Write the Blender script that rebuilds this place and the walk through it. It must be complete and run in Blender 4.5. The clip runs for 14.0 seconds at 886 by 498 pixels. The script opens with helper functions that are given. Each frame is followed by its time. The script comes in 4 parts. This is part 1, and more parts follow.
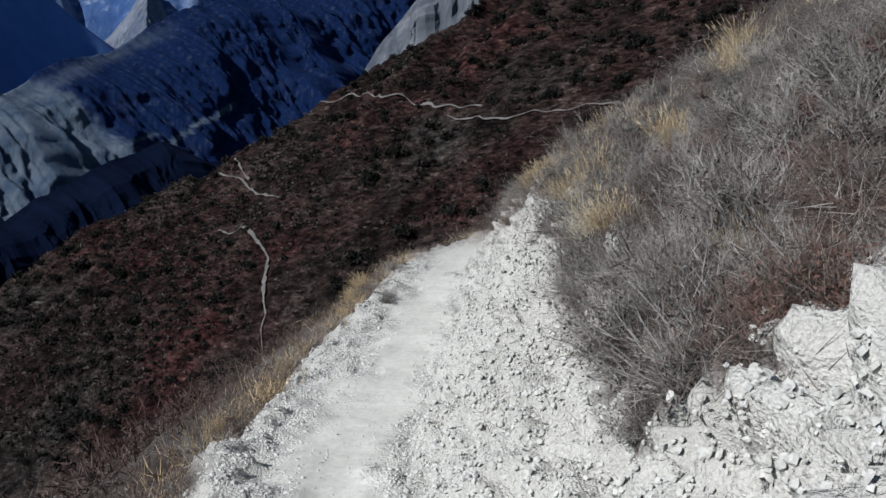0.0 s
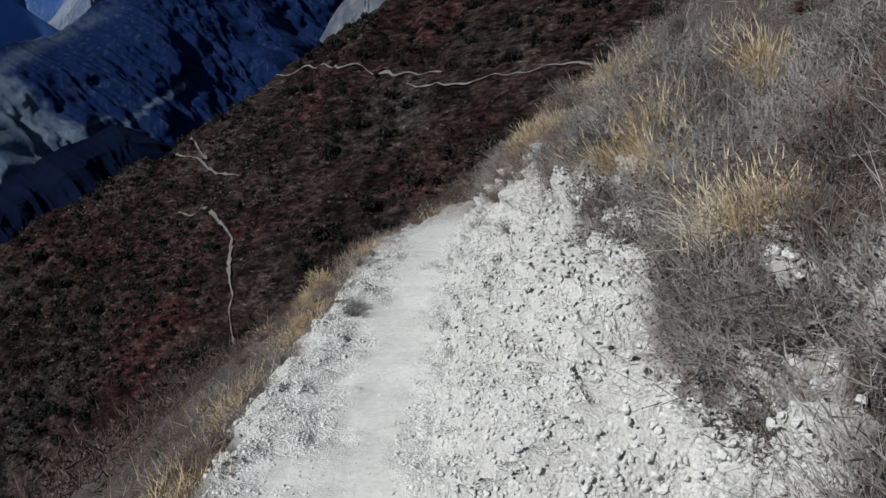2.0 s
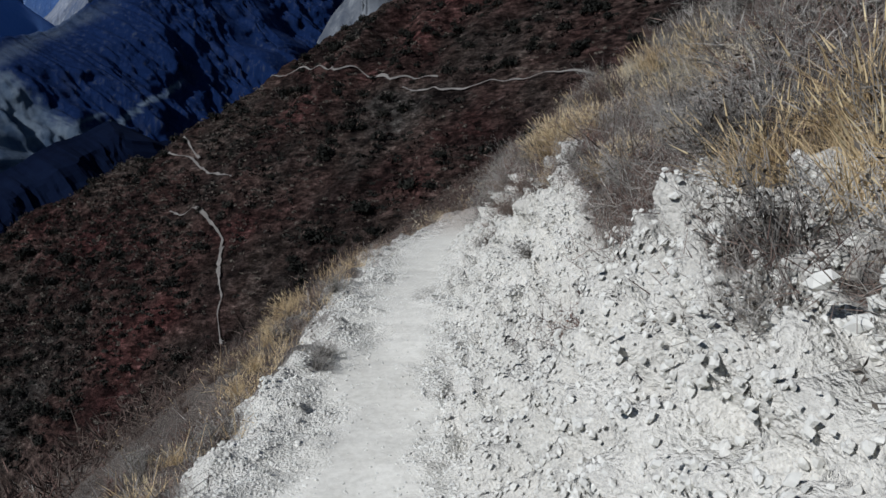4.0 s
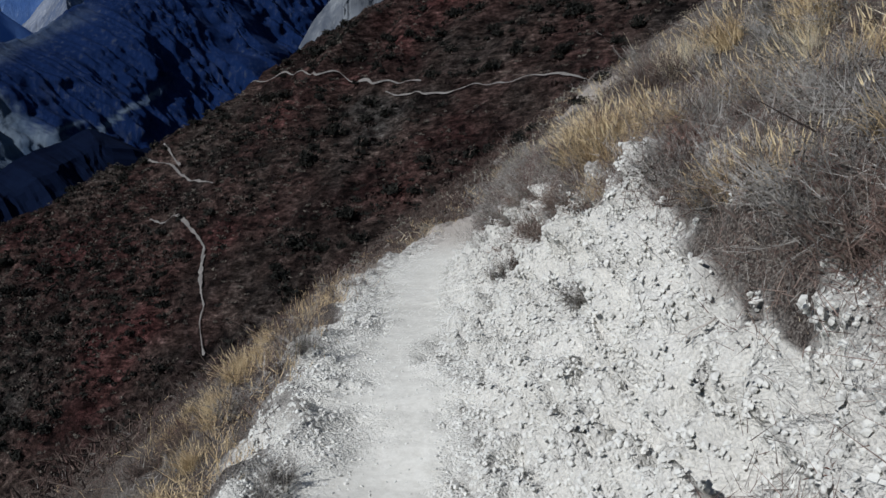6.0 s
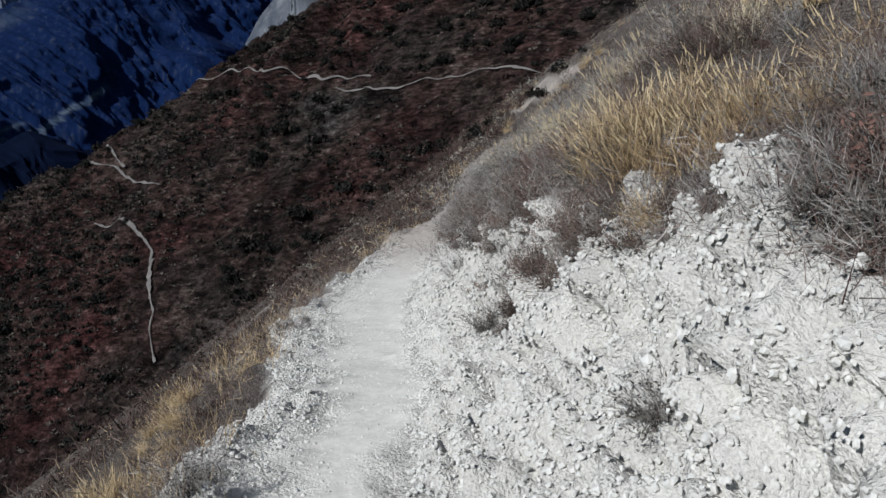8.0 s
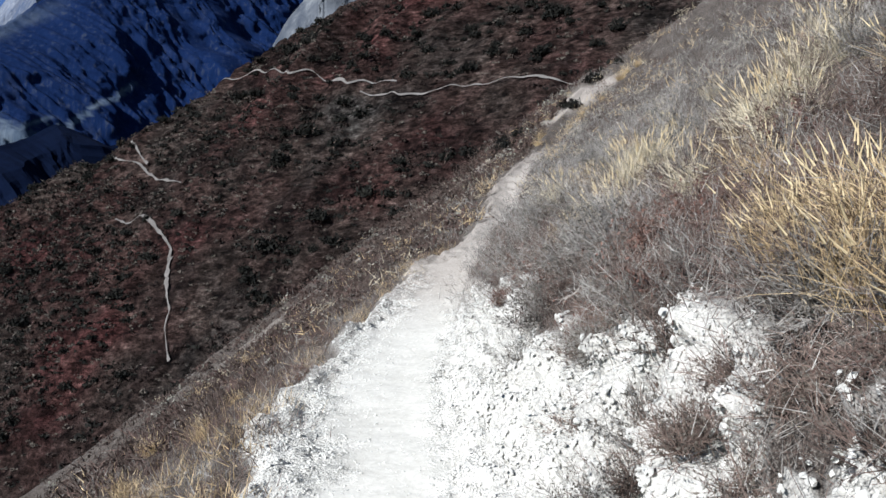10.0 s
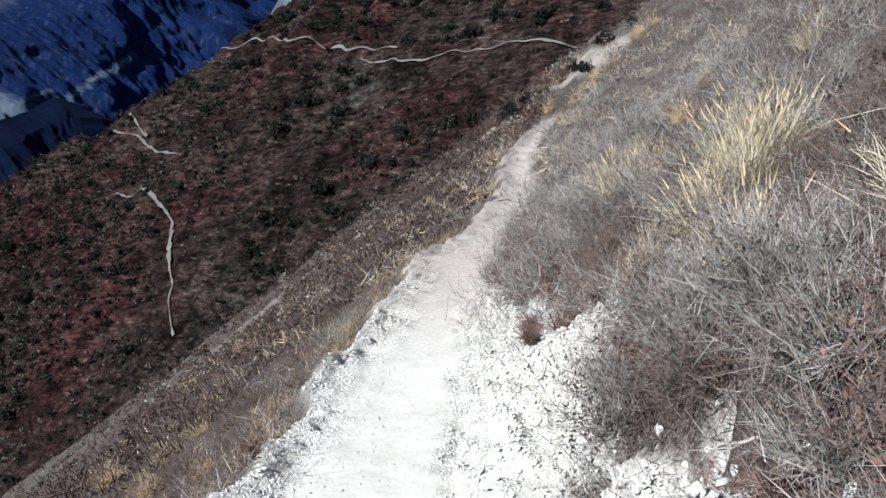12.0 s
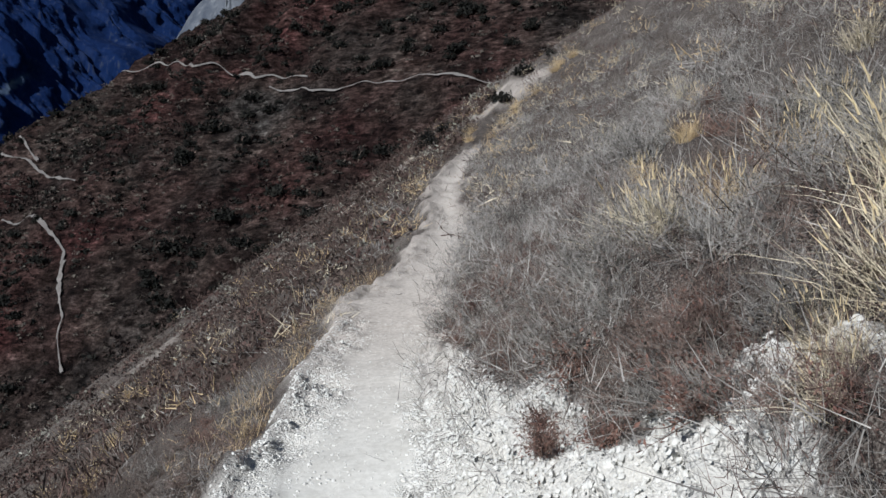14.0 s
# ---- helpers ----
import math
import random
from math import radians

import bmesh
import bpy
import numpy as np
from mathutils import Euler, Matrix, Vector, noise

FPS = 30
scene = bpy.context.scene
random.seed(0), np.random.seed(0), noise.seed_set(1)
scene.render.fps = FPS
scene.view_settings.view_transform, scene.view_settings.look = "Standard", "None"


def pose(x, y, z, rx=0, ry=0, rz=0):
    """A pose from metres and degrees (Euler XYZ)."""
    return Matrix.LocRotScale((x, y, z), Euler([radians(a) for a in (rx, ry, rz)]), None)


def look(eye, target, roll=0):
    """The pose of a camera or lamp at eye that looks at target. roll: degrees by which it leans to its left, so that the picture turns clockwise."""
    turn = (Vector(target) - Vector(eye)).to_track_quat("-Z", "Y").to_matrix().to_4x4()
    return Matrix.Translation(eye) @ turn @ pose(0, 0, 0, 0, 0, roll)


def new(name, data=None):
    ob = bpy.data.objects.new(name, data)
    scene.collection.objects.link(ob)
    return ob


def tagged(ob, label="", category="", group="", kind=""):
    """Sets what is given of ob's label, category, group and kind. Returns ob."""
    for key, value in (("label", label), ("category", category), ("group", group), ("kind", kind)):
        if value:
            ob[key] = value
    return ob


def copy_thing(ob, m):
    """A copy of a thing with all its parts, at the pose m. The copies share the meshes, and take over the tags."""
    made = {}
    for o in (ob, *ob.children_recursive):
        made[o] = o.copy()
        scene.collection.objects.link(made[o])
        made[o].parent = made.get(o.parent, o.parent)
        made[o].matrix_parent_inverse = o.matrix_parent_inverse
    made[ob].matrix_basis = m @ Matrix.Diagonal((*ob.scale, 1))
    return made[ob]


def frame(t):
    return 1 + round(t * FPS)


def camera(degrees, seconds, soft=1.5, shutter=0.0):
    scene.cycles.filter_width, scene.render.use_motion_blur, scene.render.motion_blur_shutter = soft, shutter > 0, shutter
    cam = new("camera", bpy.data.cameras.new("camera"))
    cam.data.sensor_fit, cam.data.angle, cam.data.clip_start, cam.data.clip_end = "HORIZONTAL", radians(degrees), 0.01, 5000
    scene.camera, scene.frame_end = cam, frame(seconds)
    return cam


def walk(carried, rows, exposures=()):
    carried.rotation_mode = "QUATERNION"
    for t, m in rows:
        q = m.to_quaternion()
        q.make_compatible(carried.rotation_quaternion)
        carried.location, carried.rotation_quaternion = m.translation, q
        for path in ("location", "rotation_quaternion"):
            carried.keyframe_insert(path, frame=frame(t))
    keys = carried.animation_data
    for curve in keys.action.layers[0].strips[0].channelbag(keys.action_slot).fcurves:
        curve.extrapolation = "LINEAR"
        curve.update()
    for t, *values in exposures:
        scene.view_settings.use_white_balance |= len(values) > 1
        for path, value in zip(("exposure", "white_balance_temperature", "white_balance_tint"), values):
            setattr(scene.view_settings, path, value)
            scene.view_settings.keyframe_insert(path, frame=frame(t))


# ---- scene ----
# The camera and its walk: seconds, eye, then heading (to the left), pitch (up) and lean in degrees.
FOV = 59.88
cam = camera(FOV, 14.0)
ROWS = [
    (0.0, 0.001, 0.000, 1.605, 0.56, -4.65, 1.35),
    (0.5, -0.047, 0.497, 1.563, -0.42, -5.06, 1.41),
    (1.0, -0.060, 1.063, 1.581, -0.31, -4.44, 0.43),
    (1.5, -0.112, 1.559, 1.588, -0.09, -4.67, 0.23),
    (2.0, -0.127, 2.037, 1.641, -1.90, -6.97, -1.53),
    (2.5, -0.101, 2.522, 1.645, 0.03, -7.30, 0.10),
    (3.0, -0.165, 2.968, 1.576, -2.38, -4.47, 1.62),
    (3.2, -0.162, 3.146, 1.586, -1.45, -5.54, 0.70),
    (5.3, -0.066, 5.070, 1.596, -5.13, -6.97, -1.32),
    (5.5, -0.112, 5.253, 1.608, -5.04, -5.94, -0.99),
    (6.0, -0.188, 5.767, 1.620, -3.62, -6.26, -0.69),
    (6.5, -0.254, 6.247, 1.649, -5.47, -6.13, -1.65),
    (7.0, -0.232, 6.658, 1.677, -7.74, -7.78, -2.63),
    (7.5, -0.154, 7.174, 1.718, -8.02, -8.18, -2.06),
    (8.0, -0.122, 7.650, 1.712, -6.97, -6.69, -1.88),
    (8.5, -0.081, 8.215, 1.738, -4.19, -4.28, 0.42),
    (8.7, -0.103, 8.410, 1.758, -4.33, -5.37, 0.27),
    (10.8, 0.021, 10.510, 2.027, -6.10, -6.36, 0.52),
    (11.0, 0.051, 10.717, 2.039, -6.04, -6.43, 0.72),
    (11.5, 0.084, 11.232, 2.024, -5.08, -6.47, -0.14),
    (12.0, 0.113, 11.752, 2.022, -5.24, -8.57, -0.85),
    (12.5, 0.120, 12.279, 1.978, -5.71, -9.15, 0.59),
    (13.0, 0.020, 12.663, 1.936, -7.79, -7.14, 0.60),
    (13.5, 0.038, 13.127, 1.892, -9.76, -8.10, -0.02),
    (14.0, 0.007, 13.503, 1.906, -12.09, -6.24, 0.39),
]


def aim(x, y, z, heading, pitch, lean):
    h, p = radians(heading), radians(pitch)
    way = Vector((-math.sin(h) * math.cos(p), math.cos(h) * math.cos(p), math.sin(p)))
    return look((x, y, z), Vector((x, y, z)) + way * 10, lean)


EXPOSURES = [(0.0, 0.22, 5950, 10), (0.5, 0.38, 5950, 10), (1.0, 0.44, 5950, 10), (1.5, 0.52, 5950, 10), (2.0, 0.1, 5950, 10), (3.2, 0.2, 5950, 10), (5.3, -0.14, 5950, 10), (6.5, 0.3, 5950, 10), (7.5, -0.2, 5950, 10), (8.0, 0.2, 5950, 10), (8.6, 0.72, 5950, 10), (11.0, 0.92, 5950, 10), (12.5, 0.97, 5950, 10), (13.5, 0.8, 5950, 10), (14.0, 0.5, 5950, 10)]
walk(cam, [(row[0], aim(*row[1:])) for row in ROWS], EXPOSURES)
# ---- end of walk ----

# ---- world, sun and exposure ----
SUN_WAY = Vector((-0.66, -0.50, 0.56)).normalized()  # towards the sun
world = bpy.data.worlds.new("sky")
world.use_nodes = True
scene.world = world
wn = world.node_tree.nodes
sky = wn.new("ShaderNodeTexSky")
sky.sky_type = "NISHITA"
sky.sun_disc = False
sky.sun_elevation = math.asin(SUN_WAY.z)
sky.sun_rotation = math.atan2(SUN_WAY.x, SUN_WAY.y)
sky.altitude = 3500
world.node_tree.links.new(sky.outputs[0], wn["Background"].inputs[0])
wn["Background"].inputs[1].default_value = 0.048
lamp = bpy.data.lights.new("sun", "SUN")
lamp.energy, lamp.angle, lamp.color = 4.4, radians(0.55), (1.0, 0.97, 0.93)
sun = new("sun", lamp)
sun.matrix_world = look((0, 0, 60), Vector((0, 0, 60)) - SUN_WAY)
scene.view_settings.exposure = 0.0


# ---- numbers: smooth curves and noise ----
def curve(x, knots):
    """A smooth line through (x, value) pairs."""
    kx, kv = np.array(knots, float).T
    x = np.asarray(x, float)
    i = np.clip(np.searchsorted(kx, x) - 1, 0, len(kx) - 2)
    d = np.gradient(kv, kx)
    h = kx[i + 1] - kx[i]
    t = np.clip((x - kx[i]) / h, 0, 1)
    return ((1 + 2 * t) * (1 - t) ** 2 * kv[i] + t * (1 - t) ** 2 * h * d[i]
            + t * t * (3 - 2 * t) * kv[i + 1] + t * t * (t - 1) * h * d[i + 1])


GRAIN = np.random.RandomState(7).rand(256, 256)


def grain(x, y, seed=0):
    """Value noise in the plane, 0 to 1, with a cell of one unit."""
    x, y = np.asarray(x, float) + 17.3 * seed, np.asarray(y, float) + 9.1 * seed
    i, j = np.floor(x).astype(int), np.floor(y).astype(int)
    u, v = x - i, y - j
    u, v = u * u * (3 - 2 * u), v * v * (3 - 2 * v)
    a, b, c, d = (GRAIN[(i + p) % 256, (j + q) % 256] for p, q in ((0, 0), (1, 0), (0, 1), (1, 1)))
    return (a * (1 - u) + b * u) * (1 - v) + (c * (1 - u) + d * u) * v


def rough(x, y, size, octaves=4, seed=0):
    """Fractal noise of about -1 to 1 whose largest lumps are size metres."""
    total, amp = 0, 1.0
    for k in range(octaves):
        turn = 0.6 * k
        p, q = x * math.cos(turn) - y * math.sin(turn), x * math.sin(turn) + y * math.cos(turn)
        total = total + amp * (2 * grain(p / size * 2**k, q / size * 2**k, seed + k) - 1)
        amp *= 0.5
    return total


def smooth(a, b, x):
    t = np.clip((np.asarray(x, float) - a) / (b - a), 0, 1)
    return t * t * (3 - 2 * t)


# ---- the lie of the land: the trail and the slope it is cut into ----
TRAIL_X = ((-14, -0.75), (3, -0.68), (5, -0.68), (6.5, -0.62), (8, -0.46), (9.5, -0.35), (11, -0.26), (12.5, -0.18), (14, -0.09), (15.5, 0.04), (17, 0.22), (18.5, 0.42), (20, 0.64), (22, 1.12),
           (24, 1.7), (27, 2.75), (29.5, 3.5), (34, 4.5), (38.5, 5.85), (42, 7.2), (55, 13.5), (72, 22))
TRAIL_Z = ((-14, -0.3), (0, 0), (4, 0.02), (6, 0.08), (8, 0.2), (10, 0.36), (11.5, 0.36), (13, 0.28), (15, 0.2), (18, 0.16), (22, 0.17),
           (27, 0.45), (29.5, 0.62), (34, 1.35), (38.5, 1.9), (42, 2.4), (55, 7.5), (72, 13))
TRAIL_W = ((-14, 1.1), (3, 0.98), (5, 1.06), (6.5, 1.05), (8, 0.98), (9.5, 0.92), (11, 0.94), (12.5, 1.05), (14, 1.1), (17, 1.08), (21, 1.05), (27, 0.9), (34, 0.75), (72, 0.7))
APRON_W = ((-14, 0.7), (3, 0.75), (4.2, 0.75), (5, 0.65), (6.5, 0.55), (7.5, 0.85), (8.3, 0.72), (9, 0.68), (10, 0.68), (10.8, 0.8), (11.5, 0.55), (12, 0.42), (13.5, 0.55), (15.5, 0.56), (17, 0.4), (20, 0.3), (26, 0.3), (72, 0.2))
APRON_S = ((-14, 0.75), (3, 0.75), (4.4, 0.82), (5, 1.15), (6.5, 1.35), (7.3, 0.7), (8, 0.5), (9, 0.62), (10, 0.5), (11, 0.65), (11.6, 1.1), (12, 1.35), (13.5, 1.25), (15.5, 0.9), (17, 1.0), (20, 0.9), (26, 0.8), (72, 0.7))
FACE_S = ((-14, 2.0), (3, 2.2), (5, 1.7), (6.5, 1.9), (8, 2.2), (10, 2.2), (12, 2.0), (13.5, 1.9), (16, 1.8), (20, 1.5), (26, 1.1), (34, 0.85), (72, 0.8))
FACE_H = ((-14, 1.2), (5, 1.25), (8, 1.2), (11, 1.3), (13.5, 1.25), (16, 1.0), (20, 0.75), (26, 0.45), (34, 0.3), (72, 0.3))
BARE_H = ((-14, 1.2), (2, 1.2), (2.4, 0.95), (2.9, 0.8), (3.6, 0.95), (4.2, 1.0), (4.6, 1.18), (5.9, 1.15), (7, 0.78), (8, 0.74), (8.6, 0.9), (9.5, 0.97), (10.7, 0.95), (11.4, 0.85), (11.9, 0.92), (12.8, 1.0), (13.3, 0.92), (13.7, 0.8), (14.2, 0.78), (15, 0.88), (15.7, 0.78), (16.5, 0.56), (17.2, 0.42), (19, 0.3), (22, 0.15), (26, 0.08), (72, 0.05))
HILL, DOWN = 0.76, 0.72


def land(x, y):
    """Height of the near slope, with masks: trodden dust, bare gravel; and the height over the trail."""
    x, y = np.asarray(x, float), np.asarray(y, float)
    cx, cz, w = curve(y, TRAIL_X), curve(y, TRAIL_Z), curve(y, TRAIL_W)
    wob = 0.10 * rough(x * 0 + 3, y, 1.3, 3, 5)
    u = x - (cx + w / 2 + wob)
    a, s1, s2, h = curve(y, APRON_W), curve(y, APRON_S), curve(y, FACE_S), curve(y, FACE_H)
    far = smooth(24, 40, y)
    bulge = 0.16 * rough(x, y, 1.1, 3, 11) * smooth(0.0, 0.5, u) * (1 - 0.3 * far)
    h = h + 0.15 * rough(x, y, 2.5, 2, 3)
    h1 = s1 * a
    b = a + np.maximum(h - h1, 0.05) / s2
    us = np.sqrt(u * u + 0.0144) - 0.12 * np.exp(-np.maximum(u, 0) / 0.35)
    up = np.where(u < a, s1 * us, np.where(u < b, h1 + s2 * (us - a), np.maximum(h, h1 + 0.05) + HILL * (u - b)))
    v = (cx - w / 2 + wob * 1.3 + 0.10 * rough(x * 0 + 8, y, 0.55, 3, 6)) - x
    dn = -(DOWN * v + 0.06 * smooth(0, 0.3, v)) - 0.004 * np.maximum(v - 2, 0) ** 1.5
    across = (x - cx) / w
    flat = 0.03 * np.abs(across * 2) ** 2 - 0.02
    z = cz + np.where(u > 0, up + 0.01 + bulge, np.where(v > 0, dn + 0.01, flat))
    # broad lumps on both slopes
    z = z + 0.22 * rough(x, y, 4.0, 3, 21) * (smooth(1.2, 3.5, u) + smooth(0.8, 4, v))
    # clods and stones; p runs along the steep surface
    p = x + 0.85 * z
    over = (z - cz) - curve(y, BARE_H) - 0.15 * rough(p, y, 0.9, 4, 31) - 0.09 * rough(p, y, 0.16, 3, 32)
    gravel = smooth(-0.2, 0.1, u) * (1 - smooth(-0.04, 0.06, over))
    gravel = np.maximum(gravel, 0.9 * smooth(0.25, 0.5, rough(p, y, 0.55, 4, 33)) * (1 - smooth(0.2, 0.6, over)) * smooth(0, 0.2, u) * (1 - 0.5 * np.exp(-(((y - 11.9) / 1.1) ** 2))))
    edge = smooth(-0.35, 0.05, v) * (1 - smooth(-0.05, 0.25, v + 0.3 * rough(p, y, 0.7, 4, 41)))
    bare = np.clip(np.where(u > -0.2, gravel, 0) + edge, 0, 1) * (1 - 0.4 * smooth(22, 34, y))
    dust = smooth(-0.10, 0.26, -u + 0.12 * rough(p, y, 0.5, 3, 42)) * smooth(0.08, 0.55, -v + 0.16 * rough(p, y, 0.5, 3, 43))
    inside = (1 - smooth(-0.1, 0.12, u)) * (1 - smooth(-0.1, 0.1, v))
    bare = np.maximum(bare, inside * (1 - 0.3 * smooth(22, 34, y)))
    # the trail passes out of sight among grass; pale scree lies along the edge of the spur
    gone = smooth(42.6, 43.8, y + 0.5 * rough(x, y, 1.5, 3, 84))
    dust, bare = dust * (1 - gone), bare * (1 - gone)
    scree = np.exp(-(((y - 50.0 - 1.0 * rough(x, y, 4, 3, 83)) / (0.35 + 1.5 * smooth(6, 11, x))) ** 4)) * smooth(-14, 4, x) * (1 - smooth(12.6, 13.6, x + 0.5 * rough(x, y, 1.2, 2, 85)))
    bare = np.maximum(bare, 0.72 * scree)
    z = z + dust * (0.010 * rough(p, y, 0.5, 3, 61) + 0.006 * np.abs(rough(p, y, 0.22, 2, 63)) + 0.003 * rough(p, y, 0.08, 2, 62))
    z = z + (1 - dust) * (1 - bare) * 0.10 * rough(p, y, 0.6, 5, 71)
    # the slope ends in a rounded spur and falls into the gully
    end = y - 54 - 2.5 * rough(x, y * 0 + 2, 9, 3, 81) + 0.12 * x
    z = z - 0.9 * np.maximum(end, 0) ** 1.35 / (1 + 0.12 * np.maximum(end, 0))
    return z, dust, bare, u, v


def clods(x, y, z, dust, bare, u):
    """How far lumps of broken rock stand out of the bare parts, in metres."""
    p = x + 0.85 * z
    lump = 0.16 * (0.40 - np.abs(rough(p, y, 0.40, 3, 51))) + 0.15 * (np.abs(rough(p, y, 0.17, 2, 52)) - 0.35) + 0.024 * rough(p, y, 0.075, 2, 53)
    return bare * (1 - dust) * lump * (0.42 + 0.58 * smooth(0.0, 0.3, u))


def surface(x, y):
    """Places on the ground with its lumps, and the normals there."""
    h = 0.02
    z, dust, bare, u, v = land(x, y)
    nx, ny = -(land(x + h, y)[0] - z) / h, -(land(x, y + h)[0] - z) / h
    n = np.stack([nx, ny, np.ones_like(nx)], -1)
    n /= np.linalg.norm(n, axis=-1, keepdims=True)
    out = clods(x, y, z, dust, bare, u)
    return np.stack([x, y, z], -1) + n * out[:, None], n, dust, bare, u, v


def ground(x, y):
    x, y = np.array([x]), np.array([y])
    z, dust, bare, u, _ = land(x, y)
    return float(z[0] + 1.4 * clods(x, y, z, dust, bare, u)[0])


# ---- materials ----
def nodes(name, rough_=0.9, spec=0.2):
    m = bpy.data.materials.new(name)
    m.use_nodes = True
    b = m.node_tree.nodes["Principled BSDF"]
    b.inputs["Roughness"].default_value = rough_
    b.inputs["Specular IOR Level"].default_value = spec
    return m, m.node_tree, b


def noise_node(tree, scale, detail=6, coord=None, kind="ShaderNodeTexNoise", roughness=0.6):
    n = tree.nodes.new(kind)
    n.inputs["Scale"].default_value = scale
    if kind == "ShaderNodeTexNoise":
        n.inputs["Detail"].default_value = detail
        n.inputs["Roughness"].default_value = roughness
    if coord:
        tree.links.new(coord, n.inputs["Vector"])
    return n


def ramp(tree, value, stops):
    r = tree.nodes.new("ShaderNodeValToRGB")
    e = r.color_ramp.elements
    while len(e) < len(stops):
        e.new(0.5)
    for k, (at, col) in enumerate(stops):
        e[k].position, e[k].color = at, (*col, 1)
    tree.links.new(value, r.inputs[0])
    return r.outputs[0]


def mix(tree, fac, a, b, blend="MIX"):
    m = tree.nodes.new("ShaderNodeMix")
    m.data_type, m.blend_type = "RGBA", blend
    for sock, val in ((m.inputs[0], fac), (m.inputs[6], a), (m.inputs[7], b)):
        if isinstance(val, (int, float)):
            sock.default_value = val
        elif isinstance(val, tuple):
            sock.default_value = (*val, 1)
        else:
            tree.links.new(val, sock)
    return m.outputs[2]


def bump(tree, shader, height, strength, distance):
    b = tree.nodes.new("ShaderNodeBump")
    b.inputs["Strength"].default_value, b.inputs["Distance"].default_value = strength, distance
    tree.links.new(height, b.inputs["Height"])
    tree.links.new(b.outputs[0], shader.inputs["Normal"])


def position(tree):
    return tree.nodes.new("ShaderNodeNewGeometry").outputs["Position"]


def earth_material():
    m, t, s = nodes("hill_earth", 0.95, 0.1)
    p = position(t)
    att = t.nodes.new("ShaderNodeAttribute")
    att.attribute_name = "cover"
    sep = t.nodes.new("ShaderNodeSeparateColor")
    t.links.new(att.outputs["Color"], sep.inputs[0])
    n1, n2, n3 = noise_node(t, 1.7, 6, p), noise_node(t, 22, 5, p), noise_node(t, 90, 3, p)
    soil = ramp(t, n1.outputs[0], ((0.3, (0.034, 0.027, 0.024)), (0.5, (0.066, 0.054, 0.046)), (0.68, (0.125, 0.108, 0.092))))
    soil = mix(t, 0.6, soil, ramp(t, n3.outputs[0], ((0.36, (0.012, 0.009, 0.008)), (0.5, (0.07, 0.058, 0.050)), (0.64, (0.26, 0.235, 0.205)))))
    cell = noise_node(t, 24, coord=p, kind="ShaderNodeTexVoronoi")
    cell2 = noise_node(t, 62, coord=p, kind="ShaderNodeTexVoronoi")
    chips = ramp(t, cell.outputs["Color"], ((0.1, (0.448, 0.431, 0.384)), (0.9, (0.623, 0.600, 0.542))))
    chips = mix(t, 0.5, chips, ramp(t, cell2.outputs["Color"], ((0.1, (0.393, 0.384, 0.357)), (0.9, (0.689, 0.663, 0.603)))))
    chips = mix(t, 0.5, chips, ramp(t, n1.outputs[0], ((0.35, (0.448, 0.431, 0.384)), (0.65, (0.667, 0.643, 0.586)))))
    chips = mix(t, 0.3, chips, ramp(t, n3.outputs[0], ((0.38, (0.328, 0.319, 0.299)), (0.6, (0.667, 0.643, 0.586)))))
    dust = ramp(t, n1.outputs[0], ((0.3, (0.52, 0.50, 0.44)), (0.7, (0.70, 0.68, 0.61))))
    dust = mix(t, 0.4, dust, ramp(t, n2.outputs[0], ((0.35, (0.46, 0.44, 0.39)), (0.65, (0.72, 0.70, 0.64)))))
    clay = ramp(t, n2.outputs[0], ((0.35, (0.30, 0.255, 0.215)), (0.65, (0.46, 0.405, 0.35))))
    chips = mix(t, sep.outputs[2], chips, clay)
    dust = mix(t, sep.outputs[2], dust, clay)
    col = mix(t, sep.outputs[1], soil, chips)
    col = mix(t, sep.outputs[0], col, dust)
    t.links.new(col, s.inputs["Base Color"])
    hgt = mix(t, 0.45, mix(t, 0.4, cell.outputs["Distance"], cell2.outputs["Distance"]), (0.0, 0.0, 0.0))
    inv = t.nodes.new("ShaderNodeInvert")
    t.links.new(hgt, inv.inputs["Color"])
    hgt = mix(t, 0.35, inv.outputs[0], n3.outputs[0])
    hgt = mix(t, sep.outputs[0], hgt, mix(t, 0.93, n2.outputs[0], (0.5, 0.5, 0.5)))
    bump(t, s, hgt, 0.9, 0.06)
    return m


def plant_material(name, dark, light, rough_=0.85, spread=0.5):
    """Stems or leaves: colour varies from plant to plant and from piece to piece."""
    m, t, s = nodes(name, rough_, 0.15)
    info = t.nodes.new("ShaderNodeObjectInfo")
    geo = t.nodes.new("ShaderNodeNewGeometry")
    a = ramp(t, geo.outputs["Random Per Island"], ((0.0, dark), (0.55, tuple(d * 0.5 + l * 0.5 for d, l in zip(dark, light))), (1.0, light)))
    b = ramp(t, info.outputs["Random"], ((0.0, tuple(c * 0.75 for c in dark)), (1.0, tuple(min(1, c * 1.1) for c in light))))
    n = noise_node(t, 3.0, 4, geo.outputs["Position"])
    c = mix(t, spread * 0.6, a, b)
    c = mix(t, 0.5, c, ramp(t, n.outputs[0], ((0.38, dark), (0.62, light))))
    t.links.new(c, s.inputs["Base Color"])
    return m


